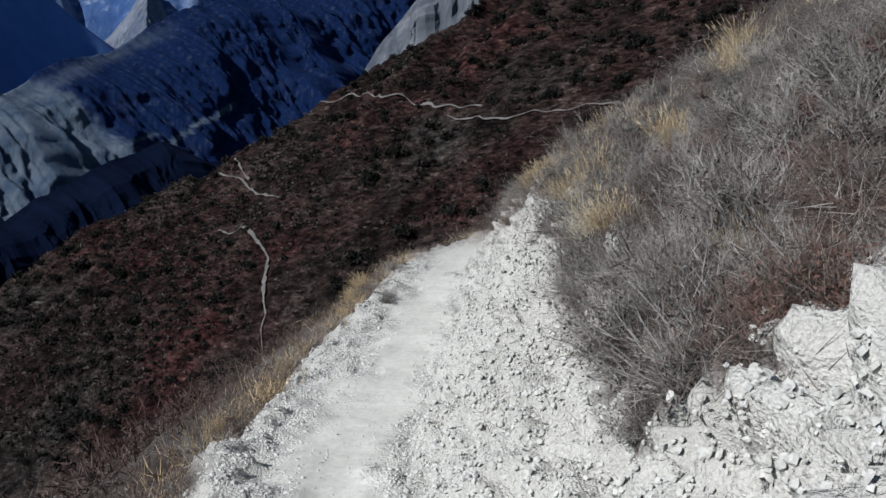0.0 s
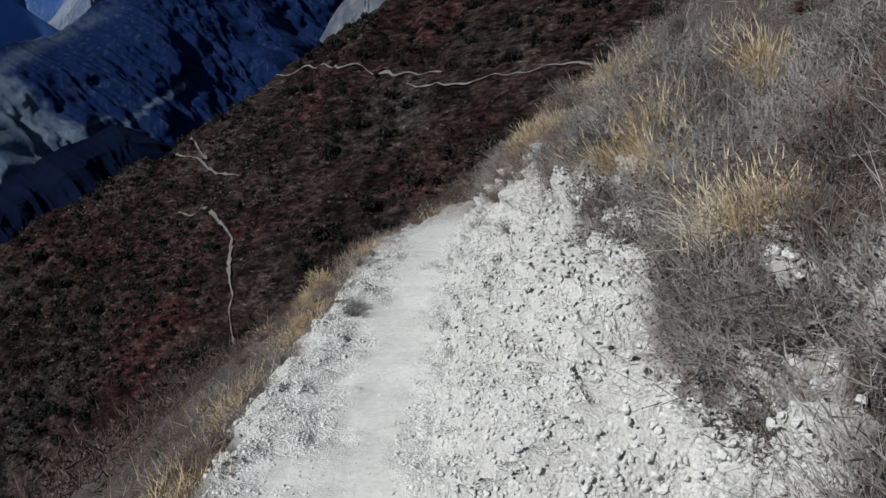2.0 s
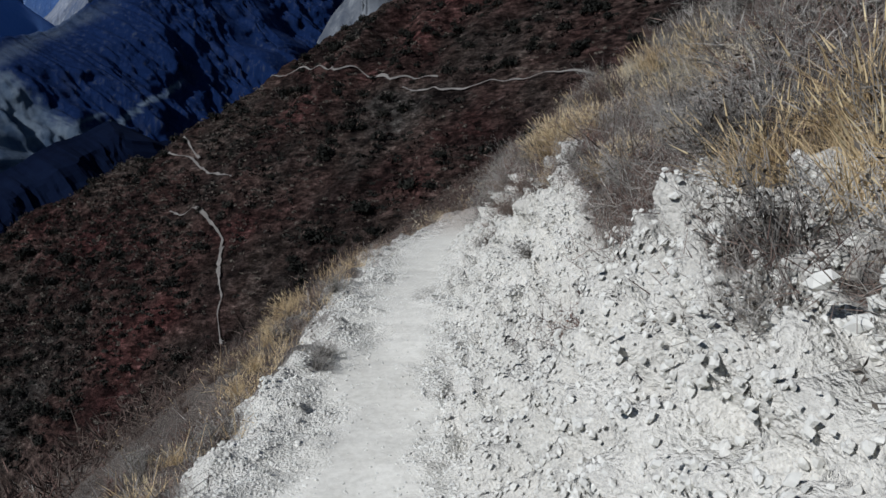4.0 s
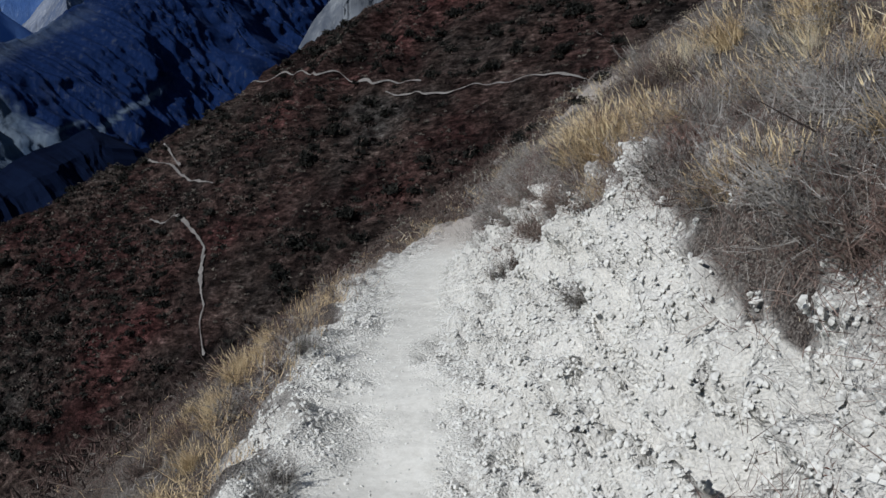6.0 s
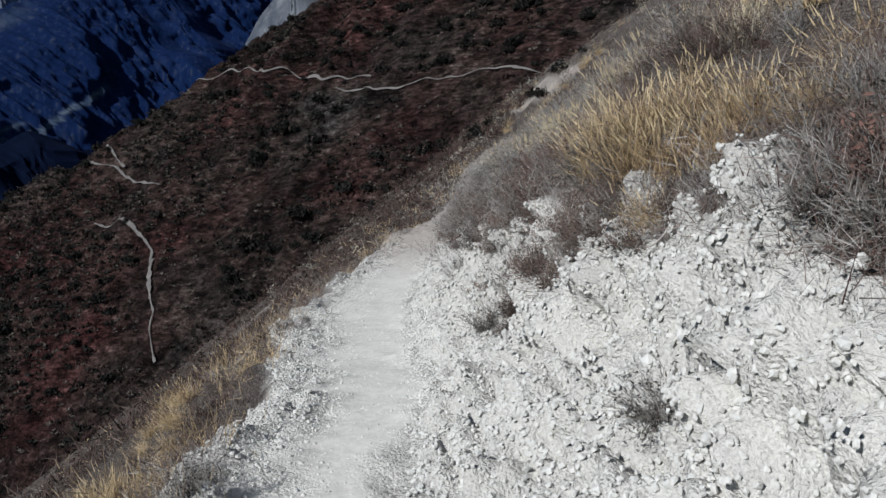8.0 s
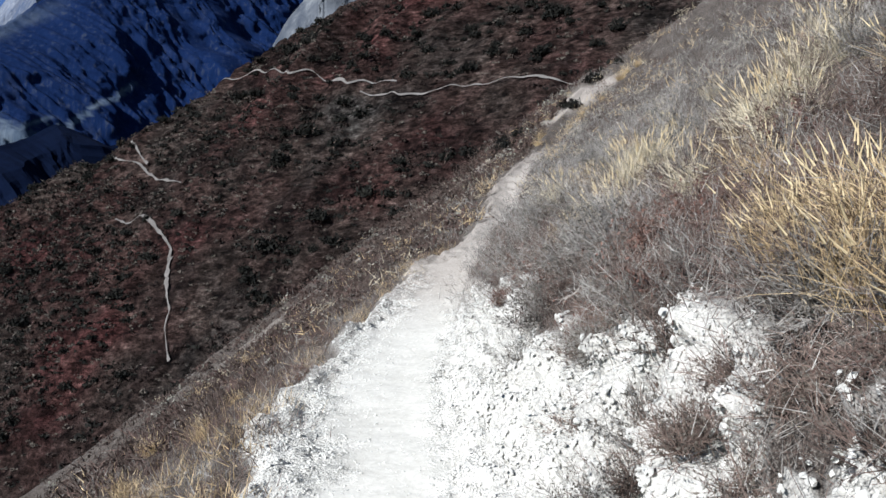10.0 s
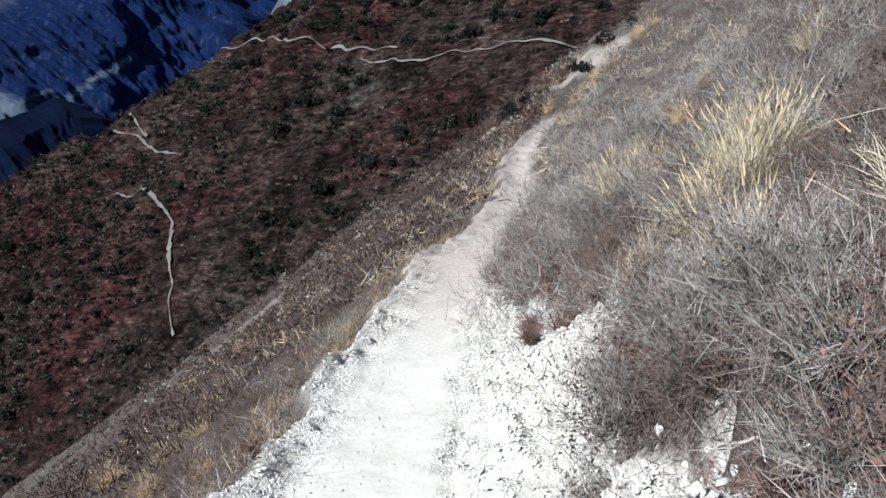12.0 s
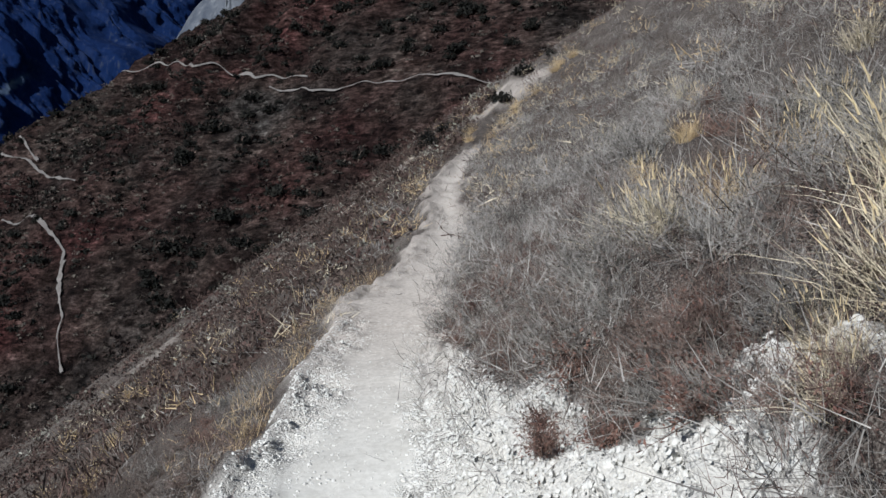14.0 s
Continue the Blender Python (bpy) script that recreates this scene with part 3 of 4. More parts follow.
def spikes(starts, ends, r0):
    """Straight fine twigs, each a slim three-sided spike."""
    ax = ends - starts
    s1 = np.cross(ax, np.array([0.31, 0.52, 0.79]))
    s1 /= np.linalg.norm(s1, axis=1, keepdims=True) + 1e-9
    s2 = np.cross(ax, s1)
    s2 /= np.linalg.norm(s2, axis=1, keepdims=True) + 1e-9
    r = np.asarray(r0).reshape(-1, 1)
    v = np.stack([starts + s1 * r, starts - s1 * r * 0.5 + s2 * r * 0.87, starts - s1 * r * 0.5 - s2 * r * 0.87, ends], 1)
    f = np.array([(0, 1, 3), (1, 2, 3), (2, 0, 3)])
    return v.reshape(-1, 3), (f[None] + 4 * np.arange(len(starts))[:, None, None]).reshape(-1, 3)


def blades(starts, ways, lengths, width, bend, rng):
    """Narrow curved leaves of grass, folded along the middle."""
    n = len(starts)
    side = np.cross(ways, np.array([0, 0, 1.0])) + rng.normal(0, 0.3, (n, 3))
    side /= np.linalg.norm(side, axis=1, keepdims=True) + 1e-9
    out = ways * np.array([1, 1, 0.0])
    rows = []
    for k, w in ((0.0, 1.0), (0.45, 0.9), (0.8, 0.6)):
        p = starts + ways * (lengths * k)[:, None] + out * (bend * lengths * k * k)[:, None] - np.array([0, 0, 1.0]) * (0.35 * bend * lengths * k**3)[:, None]
        rows += [p - side * (width * w)[:, None] / 2, p + side * (width * w)[:, None] / 2]
    tip = starts + ways * lengths[:, None] + out * (bend * lengths)[:, None] - np.array([0, 0, 1.0]) * (0.35 * bend * lengths)[:, None]
    v = np.stack(rows + [tip], 1).reshape(-1, 3)
    f = np.array([(0, 1, 3), (0, 3, 2), (2, 3, 5), (2, 5, 4), (4, 5, 6)])
    return v, (f[None] + 7 * np.arange(n)[:, None, None]).reshape(-1, 3), tip


def chips(centres, normals, sizes, rng):
    """Half-buried crumbs of rock: an uneven foot of six corners, a rounded shoulder of six and a low top."""
    n = len(centres)
    s1 = np.cross(normals, rng.normal(0, 1, (n, 3)))
    s1 /= np.linalg.norm(s1, axis=1, keepdims=True)
    s2 = np.cross(normals, s1) * rng.uniform(0.5, 1.0, (n, 1))
    tall = rng.uniform(0.2, 0.7, n)
    lean = rng.uniform(-0.25, 0.25, (2, n))
    rings = []
    for k in range(13):
        a = 2 * math.pi * (k % 6 + 0.5 * (k > 5)) / 6 + rng.uniform(-0.3, 0.3, n)
        r = rng.uniform(0.7, 1.25, n) if k < 6 else rng.uniform(0.45, 0.95, n) if k < 12 else np.zeros(n)
        h = np.full(n, -0.35) if k < 6 else tall * rng.uniform(0.3, 1.1, n) if k < 12 else tall
        rings.append(centres + (s1 * (r * np.cos(a) + lean[0] * h)[:, None] + s2 * (r * np.sin(a) + lean[1] * h)[:, None] + normals * h[:, None]) * np.asarray(sizes)[:, None])
    v = np.stack(rings, 1).reshape(-1, 3)
    f = []
    for k in range(6):
        q = (k + 1) % 6
        f += [(k, q, 6 + k), (q, 6 + q, 6 + k), (6 + k, 6 + q, 12)]
    return v, (np.array(f)[None] + 13 * np.arange(n)[:, None, None]).reshape(-1, 3)


def scatter_leaves(points, size, rng):
    """Small folded leaves, each of two triangles, turned at random."""
    n = len(points)
    a, b = rng.normal(0, 1, (n, 3)), rng.normal(0, 1, (n, 3))
    a /= np.linalg.norm(a, axis=1, keepdims=True)
    b -= (a * b).sum(1, keepdims=True) * a
    b /= np.linalg.norm(b, axis=1, keepdims=True)
    s = (size * rng.uniform(0.6, 1.4, n))[:, None]
    v = np.stack([points - a * s, points + b * s * 0.4, points + a * s, points - b * s * 0.4 + np.cross(a, b) * s * 0.2], 1).reshape(-1, 3)
    f = np.array([(0, 1, 2), (0, 2, 3)])
    return v, (f[None] + 4 * np.arange(n)[:, None, None]).reshape(-1, 3)


def dome(n, rng, up=0.35):
    d = rng.normal(0, 1, (n, 3))
    d[:, 2] = np.abs(d[:, 2]) + up
    return d / np.linalg.norm(d, axis=1, keepdims=True)


def twiggy(seed, stems, side_twigs, spread, height, radius, wild=0.35):
    """Twigs of a dry cushion shrub: main stems from the root and finer ones off them. Also the tips."""
    rng = np.random.RandomState(seed)
    d = dome(stems, rng) * np.array([spread, spread, height])
    root = rng.normal(0, 0.16 * spread, (stems, 3)) * np.array([1, 1, 0.05])
    ln = rng.uniform(0.6, 1.1, stems)[:, None]
    mid = root + d * ln * 0.55 + rng.normal(0, 0.06 * spread, (stems, 3))
    end = mid + (d * 0.5 + rng.normal(0, wild * 0.3 * spread, (stems, 3))) * ln
    v1, f1 = tubes(root, mid, end, radius * rng.uniform(0.7, 1.3, stems))
    k = rng.randint(0, stems, side_twigs)
    q = rng.uniform(0, 1, (side_twigs, 1))
    s = mid[k] * (1 - q) + end[k] * q
    s = np.where(rng.rand(side_twigs, 1) < 0.4, root[k] * 0.5 + mid[k] * 0.5, s)
    w = d[k] * 0.45 + rng.normal(0, wild * 0.5 * spread, (side_twigs, 3)) + np.array([0, 0, 0.1 * height])
    w *= rng.uniform(0.2, 0.55, (side_twigs, 1))
    m2 = s + w * 0.5 + rng.normal(0, 0.03 * spread, (side_twigs, 3))
    e2 = s + w + rng.normal(0, 0.04 * spread, (side_twigs, 3))
    v2, f2 = spikes(s, e2, radius * 0.6 * rng.uniform(0.6, 1.2, side_twigs))
    return np.concatenate([v1, v2]), np.concatenate([f1, f2 + len(v1)]), np.concatenate([end, e2, m2])


def shrub(name, seed, twig_mat, leaf_mat, label, stems=55, fine=260, leaves=350, spread=0.26, height=0.30, radius=0.0032, leaf=0.008, wild=0.35):
    """A dry cushion shrub: twigs; small withered leaves close about the stems, as a part, imitate shade inside."""
    v, f, tips = twiggy(seed, stems, fine, spread, height, radius, wild)
    ob = new(name, mesh(name, v, f, twig_mat))
    tagged(ob, label, "shrub")
    rng = np.random.RandomState(seed + 50)
    pts = tips[rng.randint(0, len(tips), leaves)] * (rng.beta(3.0, 1.6, leaves)[:, None]) + rng.normal(0, 0.012, (leaves, 3))
    lv, lf = scatter_leaves(pts, leaf, rng)
    tagged(part("foliage", mesh("foliage", lv, lf, leaf_mat), ob), kind="stuff")
    return ob


def tuft(name, seed, blade_mat, label, n=150, height=0.42, spread=0.10, bend=0.35, heads=26, width=0.003):
    """A tussock of dry grass: blades, with seed heads on stalks as parts."""
    rng = np.random.RandomState(seed)
    d = dome(n, rng, 1.6)
    st = rng.normal(0, spread * 0.45, (n, 3)) * np.array([1, 1, 0.1])
    ln = height * rng.uniform(0.45, 1.05, n)
    v, f, _ = blades(st, d, ln, width * rng.uniform(0.7, 1.3, n), bend * rng.uniform(0.3, 1.5, n), rng)
    d = dome(heads, rng, 2.6)
    st = rng.normal(0, spread * 0.4, (heads, 3)) * np.array([1, 1, 0.1])
    ln = (height * rng.uniform(0.8, 1.2, heads))[:, None]
    end = st + d * ln + d * np.array([1, 1, 0]) * ln * 0.25
    sv, sf = spikes(st, end, np.full(heads, 0.0016))
    ob = new(name, mesh(name, np.concatenate([v, sv]), np.concatenate([f, sf + len(v)]), blade_mat))
    tagged(ob, label, "grass")
    up = end - st
    up /= np.linalg.norm(up, axis=1, keepdims=True)
    hv, hf = tubes(end - up * 0.06, end - up * 0.035, end + up * 0.01, np.full(heads, 0.0035), 4)
    tagged(part("seed_head", mesh("seed_head", hv, hf, SEED), ob), kind="stuff")
    return ob


def stone_mesh(seed, bevel_=True):
    """A broken stone with flat facets and worn edges."""
    rng = np.random.RandomState(seed)
    bm = bmesh.new()
    bmesh.ops.create_icosphere(bm, subdivisions=1, radius=1.0)
    cuts = rng.normal(0, 1, (9, 3))
    cuts /= np.linalg.norm(cuts, axis=1, keepdims=True)
    for v in bm.verts:
        p = np.array(v.co)
        for c in cuts:
            over = p @ c - 0.66
            if over > 0:
                p = p - c * over * 0.92
        v.co = Vector(p * np.array([1.0, 0.8, 0.6]) + rng.normal(0, 0.03, 3))
    me = bpy.data.meshes.new("stone")
    bm.to_mesh(me)
    bm.free()
    me.materials.append(STONE)
    return me


# ---- where things stand ----
def normal_at(x, y, h=0.12):
    a = land(np.array([x - h, x + h, x, x]), np.array([y, y, y - h, y + h]))[0]
    return Vector(((a[0] - a[1]) / (2 * h), (a[2] - a[3]) / (2 * h), 1)).normalized()


def rooted(x, y, scale, turn, upright=0.5, sink=0.02):
    """A pose on the ground at x, y, leaning partly out of the slope."""
    n = normal_at(x, y)
    up = (n * (1 - upright) + Vector((0, 0, 1)) * upright).normalized()
    q = up.to_track_quat("Z", "Y")
    return Matrix.Translation((x, y, ground(x, y) - sink)) @ q.to_matrix().to_4x4() @ pose(0, 0, 0, 0, 0, turn) @ Matrix.Scale(scale, 4)


def put_copy(proto, m):
    """A copy at the pose m, which may carry a scale."""
    ob = copy_thing(proto, m)
    ob.matrix_basis = m
    return ob


GREY = "dry grey twiggy shrub rooted in the bank"
protos = {
    "grey": [shrub("shrub", 100 + k, TWIG_GREY, LEAF_DULL, GREY, 60, 760, 620, 0.22 + 0.025 * k, 0.25 + 0.02 * k, 0.0022, 0.010, 0.55) for k in range(4)],
    "rust": [shrub("shrub", 120 + k, TWIG_BROWN, LEAF_RUST, "low russet shrub with small withered leaves", 50, 560, 700, 0.19, 0.20, 0.0022, 0.010, 0.5) for k in range(3)],
    "brown": [shrub("shrub", 140 + k, TWIG_BROWN, LEAF_DULL, "low brown leafless shrub on the dry slope", 54, 640, 460, 0.22, 0.21, 0.0022, 0.009, 0.55) for k in range(3)],
    "pale": [tuft("grass_tussock", 160 + k, STRAW_PALE, "tall pale straw-coloured grass tussock", 280, 0.31, 0.13, 0.5, 14) for k in range(3)],
    "gold": [tuft("grass_tussock", 180 + k, STRAW, "golden dry grass tussock with seed heads", 330, 0.27, 0.14, 0.45, 22) for k in range(3)],
}
tone = np.random.RandomState(5)
used = {k: 0 for k in protos}


def plant(kind, x, y, scale=1.0, upright=0.5):
    """The first plants of a kind are the prototypes themselves, later ones copies."""
    k = used[kind]
    used[kind] += 1
    m = rooted(x, y, scale, tone.uniform(0, 360), upright)
    group = {"grey": "grey shrubs on the bank", "rust": "russet shrubs on the slope", "brown": "brown shrubs on the slope",
             "pale": "pale grass tussocks", "gold": "golden grass tussocks"}[kind]
    if k < len(protos[kind]):
        ob = protos[kind][k]
        ob.matrix_basis = m
    else:
        ob = put_copy(protos[kind][tone.randint(len(protos[kind]))], m)
    return tagged(ob, group=group)


# the plants that stand out, kind by kind
GOLD_AT = ((1.22, 11.8, 0.9), (1.2, 11.5, 1.0), (1.4, 12.3, 0.9), (1.25, 11.2, 1.0), (1.32, 11.6, 1.1), (1.32, 11.0, 1.0), (1.42, 10.7, 1.0), (1.5, 11.2, 1.0), (1.4, 11.9, 1.0), (1.32, 12.0, 0.9), (1.35, 11.3, 1.1), (1.55, 10.7, 1.0),
           (0.98, 5.6, 1.0), (1.08, 5.3, 1.0), (1.1, 5.85, 1.1), (1.2, 5.5, 1.0), (0.92, 6.0, 0.9), (1.1, 2.9, 0.55), (1.0, 4.3, 0.6), (1.29, 8.8, 0.8), (1.25, 8.5, 0.8), (1.67, 5.95, 1.2))
GOLD_FAR = ((1.44, 10.05, 0.75), (1.66, 9.72, 0.75), (1.13, 8.77, 0.75), (0.89, 6.04, 0.75), (1.72, 6.13, 0.75), (0.89, 4.29, 0.75), (1.32, 8.50, 0.75), (1.82, 9.77, 0.75), (1.43, 8.13, 0.75), (1.03, 5.84, 0.75), (2.57, 18.61, 0.75), (2.95, 18.67, 0.75), (2.65, 17.86, 0.75), (3.86, 20.11, 0.75), (1.20, 10.88, 0.75),
            (9.0, 44.6, 1.6), (10.0, 45.5, 1.7), (11.2, 46.2, 1.7), (12.4, 47.2, 1.8), (8.6, 43.8, 1.5), (3.4, 9.4, 1.5), (3.2, 9.0, 1.3), (1.7, 12.9, 0.9), (1.65, 11.4, 1.0), (1.72, 11.0, 1.1), (8.2, 46.0, 1.6), (7.6, 44.0, 1.4), (13.1, 48.5, 1.8), (13.5, 47.8, 1.8), (9.5, 45.5, 1.5), (10.5, 47, 1.5),
            (2.2, 9.9, 1.2), (2.4, 10.4, 1.3), (2.0, 10.6, 1.2), (2.3, 11.4, 1.4))
GOLD_DOWN = ((-1.96, 14.64, 0.65), (-2.54, 14.42, 0.65), (-2.51, 13.37, 0.65), (-1.40, 10.90, 0.65), (-1.78, 14.48, 0.65), (-1.99, 14.43, 0.65), (-2.00, 13.04, 0.65), (-2.30, 13.38, 0.65),
             (-3.49, 31.66, 1.13), (-4.00, 37.00, 1.19), (-5.28, 29.89, 1.11), (-2.56, 24.20, 1.04), (-7.65, 31.54, 1.13), (-3.60, 29.70, 1.11), (-2.53, 17.41, 0.96), (-1.69, 14.73, 0.93), (-1.28, 11.31, 0.89), (-2.40, 13.41, 0.91), (-4.60, 38.27, 1.21), (-3.73, 22.45, 1.02), (-4.95, 30.76, 1.12), (-3.60, 30.72, 1.12),
             (-1.64, 5.4, 0.6), (-1.35, 10.6, 0.7), (-1.3, 11.1, 0.8), (-1.4, 10.2, 0.7), (-1.5, 9.9, 0.7), (-2.05, 18.8, 0.9), (-1.65, 14.3, 0.8), (-1.8, 14.9, 0.8), (-1.5, 13.4, 0.7),
             (-1.7, 15.6, 0.8), (-3.6, 31, 1.2), (-3.7, 22.5, 1.1), (-2.85, 25.7, 1.2), (-1.2, 17.5, 0.7), (-1.9, 20.5, 0.9), (-2.6, 21.5, 1.0), (-1.45, 12.2, 0.7), (-1.55, 12.8, 0.8))
PALE_AT = ((1.98, 15.37, 0.90), (2.25, 15.90, 0.90), (2.99, 17.14, 0.90), (3.72, 17.91, 0.90), (1.37, 15.12, 0.60), (1.31, 15.06, 0.55), (1.62, 15.52, 0.65), (3.06, 17.39, 0.90), (4.96, 22.44, 0.90), (2.36, 14.13, 0.90), (1.96, 11.54, 0.90), (2.19, 11.78, 0.90),
           (0.8, 4.4, 0.8), (1.95, 9.7, 1.0), (2.2, 15.7, 1.3), (1.9, 13.2, 1.2), (1.95, 15.4, 1.2), (1.75, 15.2, 1.2), (2.25, 15.9, 1.3), (1.5, 14.4, 1.2), (2.05, 15.6, 1.3), (2.1, 13.6, 1.3), (1.75, 13.8, 1.1), (2.4, 14.4, 1.3))
RUST_AT = ((1.17, 16.59, 0.70), (1.12, 14.61, 0.70), (1.19, 16.76, 0.70), (1.18, 2.35, 0.70), (0.96, 2.21, 0.70), (1.43, 18.38, 0.70),
           (1.02, 2.3, 1.0), (1.15, 2.1, 1.0), (1.55, 13.7, 1.0), (1.17, 16.7, 0.5), (1.01, 13.05, 0.8), (1.12, 16.55, 0.75), (1.36, 17.9, 0.7), (1.5, 16.0, 0.9), (1.26, 8.2, 0.9), (1.3, 15.0, 0.8))
GREY_AT = ((-0.77, 10.92, 0.60), (-0.70, 8.96, 0.60), (-0.72, 8.73, 0.60), (-0.79, 10.65, 0.60), (-1.20, 21.06, 0.60), (-1.25, 10.54, 0.60),
           (0.78, 4.18, 0.85), (0.75, 4.10, 0.85), (0.77, 3.96, 0.85), (0.72, 4.20, 0.85), (0.74, 4.54, 0.85), (0.83, 3.96, 0.85), (0.68, 4.81, 0.85), (0.74, 5.66, 0.85), (0.76, 4.31, 0.85), (1.04, 14.60, 0.85), (1.09, 13.20, 0.85), (1.24, 11.30, 0.85), (1.46, 17.87, 0.85), (1.57, 17.51, 0.85), (1.62, 18.04, 0.85), (1.77, 19.95, 0.85), (1.41, 15.98, 0.85), (1.35, 15.53, 0.85), (0.87, 14.26, 0.85), (1.44, 16.53, 0.85), (1.67, 15.67, 0.85),
           (0.74, 3.0, 1.0), (0.86, 2.6, 1.1), (0.87, 3.1, 1.0), (0.92, 3.5, 1.0), (1.05, 3.9, 1.1), (0.75, 3.4, 0.9), (0.86, 5.2, 1.0), (0.83, 5.8, 1.0), (0.88, 10.0, 0.8), (1.16, 9.6, 0.9), (1.8, 9.6, 1.1), (1.2, 8.4, 1.0),
           (1.5, 9.8, 1.0), (0.95, 12.9, 1.0), (1.0, 12.4, 1.0), (1.14, 11.1, 0.8), (1.32, 10.5, 0.9), (2.6, 21.6, 1.2), (1.75, 18.6, 1.0), (1.2, 14.2, 1.0), (1.6, 14.9, 1.1), (1.1, 12.8, 1.0), (1.25, 12.6, 1.0))
GREY_ON = ((1.72, 19.6, 1.0), (1.6, 17.7, 1.0), (1.62, 16.9, 1.0), (2.5, 18.0, 1.2), (1.6, 15.6, 1.1), (1.33, 15.9, 0.8), (1.45, 19.0, 0.8), (1.9, 20.4, 1.0), (0.72, 12.4, 0.8))
BROWN_AT = ((1.12, 14.05, 0.75), (1.13, 12.63, 0.75), (1.10, 12.00, 0.75), (1.06, 11.46, 0.75), (1.13, 11.34, 0.75), (1.43, 16.21, 0.75), (1.03, 12.90, 0.75), (1.03, 11.60, 0.75), (1.47, 18.25, 0.75), (1.34, 16.28, 0.75), (1.47, 15.90, 0.75), (1.06, 2.39, 0.75), (1.07, 2.21, 0.75), (0.98, 2.38, 0.75), (1.33, 14.81, 0.75), (1.24, 12.74, 0.75), (1.23, 11.34, 0.75), (1.25, 10.72, 0.75),
            (0.85, 12.8, 0.8), (0.9, 12.4, 0.9), (0.98, 12.0, 1.0), (0.95, 11.6, 0.9), (1.05, 11.2, 0.9), (0.95, 13.2, 0.8), (1.1, 10.9, 0.9), (1.1, 12.5, 1.0), (0.8, 12.1, 0.7), (0.9, 11.9, 0.8), (1.05, 11.7, 0.9), (1.0, 5.0, 0.9), (1.05, 4.6, 0.9), (0.98, 4.1, 0.8), (1.15, 4.3, 1.0))
for kind, places in (("brown", BROWN_AT), ("gold", GOLD_AT + GOLD_FAR + GOLD_DOWN), ("pale", PALE_AT), ("rust", RUST_AT), ("grey", GREY_AT + GREY_ON)):
    for px, py, ps in places:
        plant(kind, px, py, ps, 0.6)

meadow = np.random.RandomState(12)
for k in range(20):
    py = meadow.uniform(12.4, 17.5)
    plant("pale" if k % 5 else "gold", 1.75 + meadow.beta(1, 1.6) * 2.0, py, meadow.uniform(0.8, 1.3), 0.6)
for k in range(7):
    py = meadow.uniform(6.2, 11.0)
    plant("pale" if k % 2 else "gold", 1.5 + meadow.beta(1, 1.4) * 1.6, py, meadow.uniform(0.7, 1.1), 0.6)

# the rest of the cover on both sides of the trail: the nearest as plants of their own, the others joined
cover = np.random.RandomState(21)
rest = {"grey": [], "brown": [], "rust": [], "gold": [], "pale": []}
want = {"grey": 90, "brown": 50, "rust": 30, "pale": 14, "gold": 6}
more = {"grey": [], "brown": [], "rust": []}
tries = 3000
tries_y = cover.uniform(1.6, 26, tries)
tries_x = curve(tries_y, TRAIL_X) + 0.6 + cover.beta(1.0, 1.9, tries) * 6.0
tz, td, tb, tu, tv = land(tries_x, tries_y)
for px, py, bare_, dust_, up_ in zip(tries_x, tries_y, tb, td, tu):
    if bare_ > 0.45 or dust_ > 0.2 or up_ < 0.05 or cover.rand() < 0.45:
        continue
    patch = float(grain(px / 1.1, py / 1.1, 3))
    kind = "grey" if patch < 0.50 else "brown" if patch < 0.70 else "rust" if patch < 0.80 else "pale" if patch < 0.90 else "gold"
    if cover.rand() < 0.35:
        kind = ("grey", "grey", "brown", "brown", "rust")[cover.randint(5)]
    if kind in ("pale", "gold") and up_ < 1.3:
        kind = "grey"
    size = cover.uniform(0.55, 1.25)
    if want[kind] > 0 and up_ < 2.8 and py < 21:
        want[kind] -= 1
        plant(kind, px, py, size, 0.5)
    elif kind in more and len(more[kind]) < 120 and up_ < 2.8 and py < 21:
        more[kind].append(rooted(px, py, size, cover.uniform(0, 360), 0.5))
    else:
        rest[kind].append((px, py, size))
want = {"brown": 75, "rust": 26, "grey": 14, "gold": 10}
tries_y = cover.uniform(3, 28, 1500)
tries_x = curve(tries_y, TRAIL_X) - 0.62 - 0.05 - cover.beta(1.0, 1.8, 1500) * 5
tz, td, tb, tu, tv = land(tries_x, tries_y)
for px, py, bare_, dust_, dn_ in zip(tries_x, tries_y, tb, td, tv):
    if bare_ > 0.5 or dust_ > 0.2 or cover.rand() < 0.3:
        continue
    patch = float(grain(px / 1.3, py / 1.3, 4))
    kind = "brown" if patch < 0.62 else "rust" if patch < 0.80 else "grey" if patch < 0.93 else "gold"
    size = cover.uniform(0.45, 0.95)
    if want.get(kind, 0) > 0 and dn_ < 1.6 and py < 22:
        want[kind] -= 1
        plant(kind, px, py, size, 0.6)
    else:
        rest[kind].append((px, py, size))


# ---- stuff nobody could count: turf, far plants, gravel ----
def joined(name, pieces, material, label, category):
    vs, fs, at = [], [], 0
    for v, f in pieces:
        vs.append(v)
        fs.append(f + at)
        at += len(v)
    ob = new(name, mesh(name, np.concatenate(vs), np.concatenate(fs), material))
    return tagged(ob, label, category, kind="stuff")


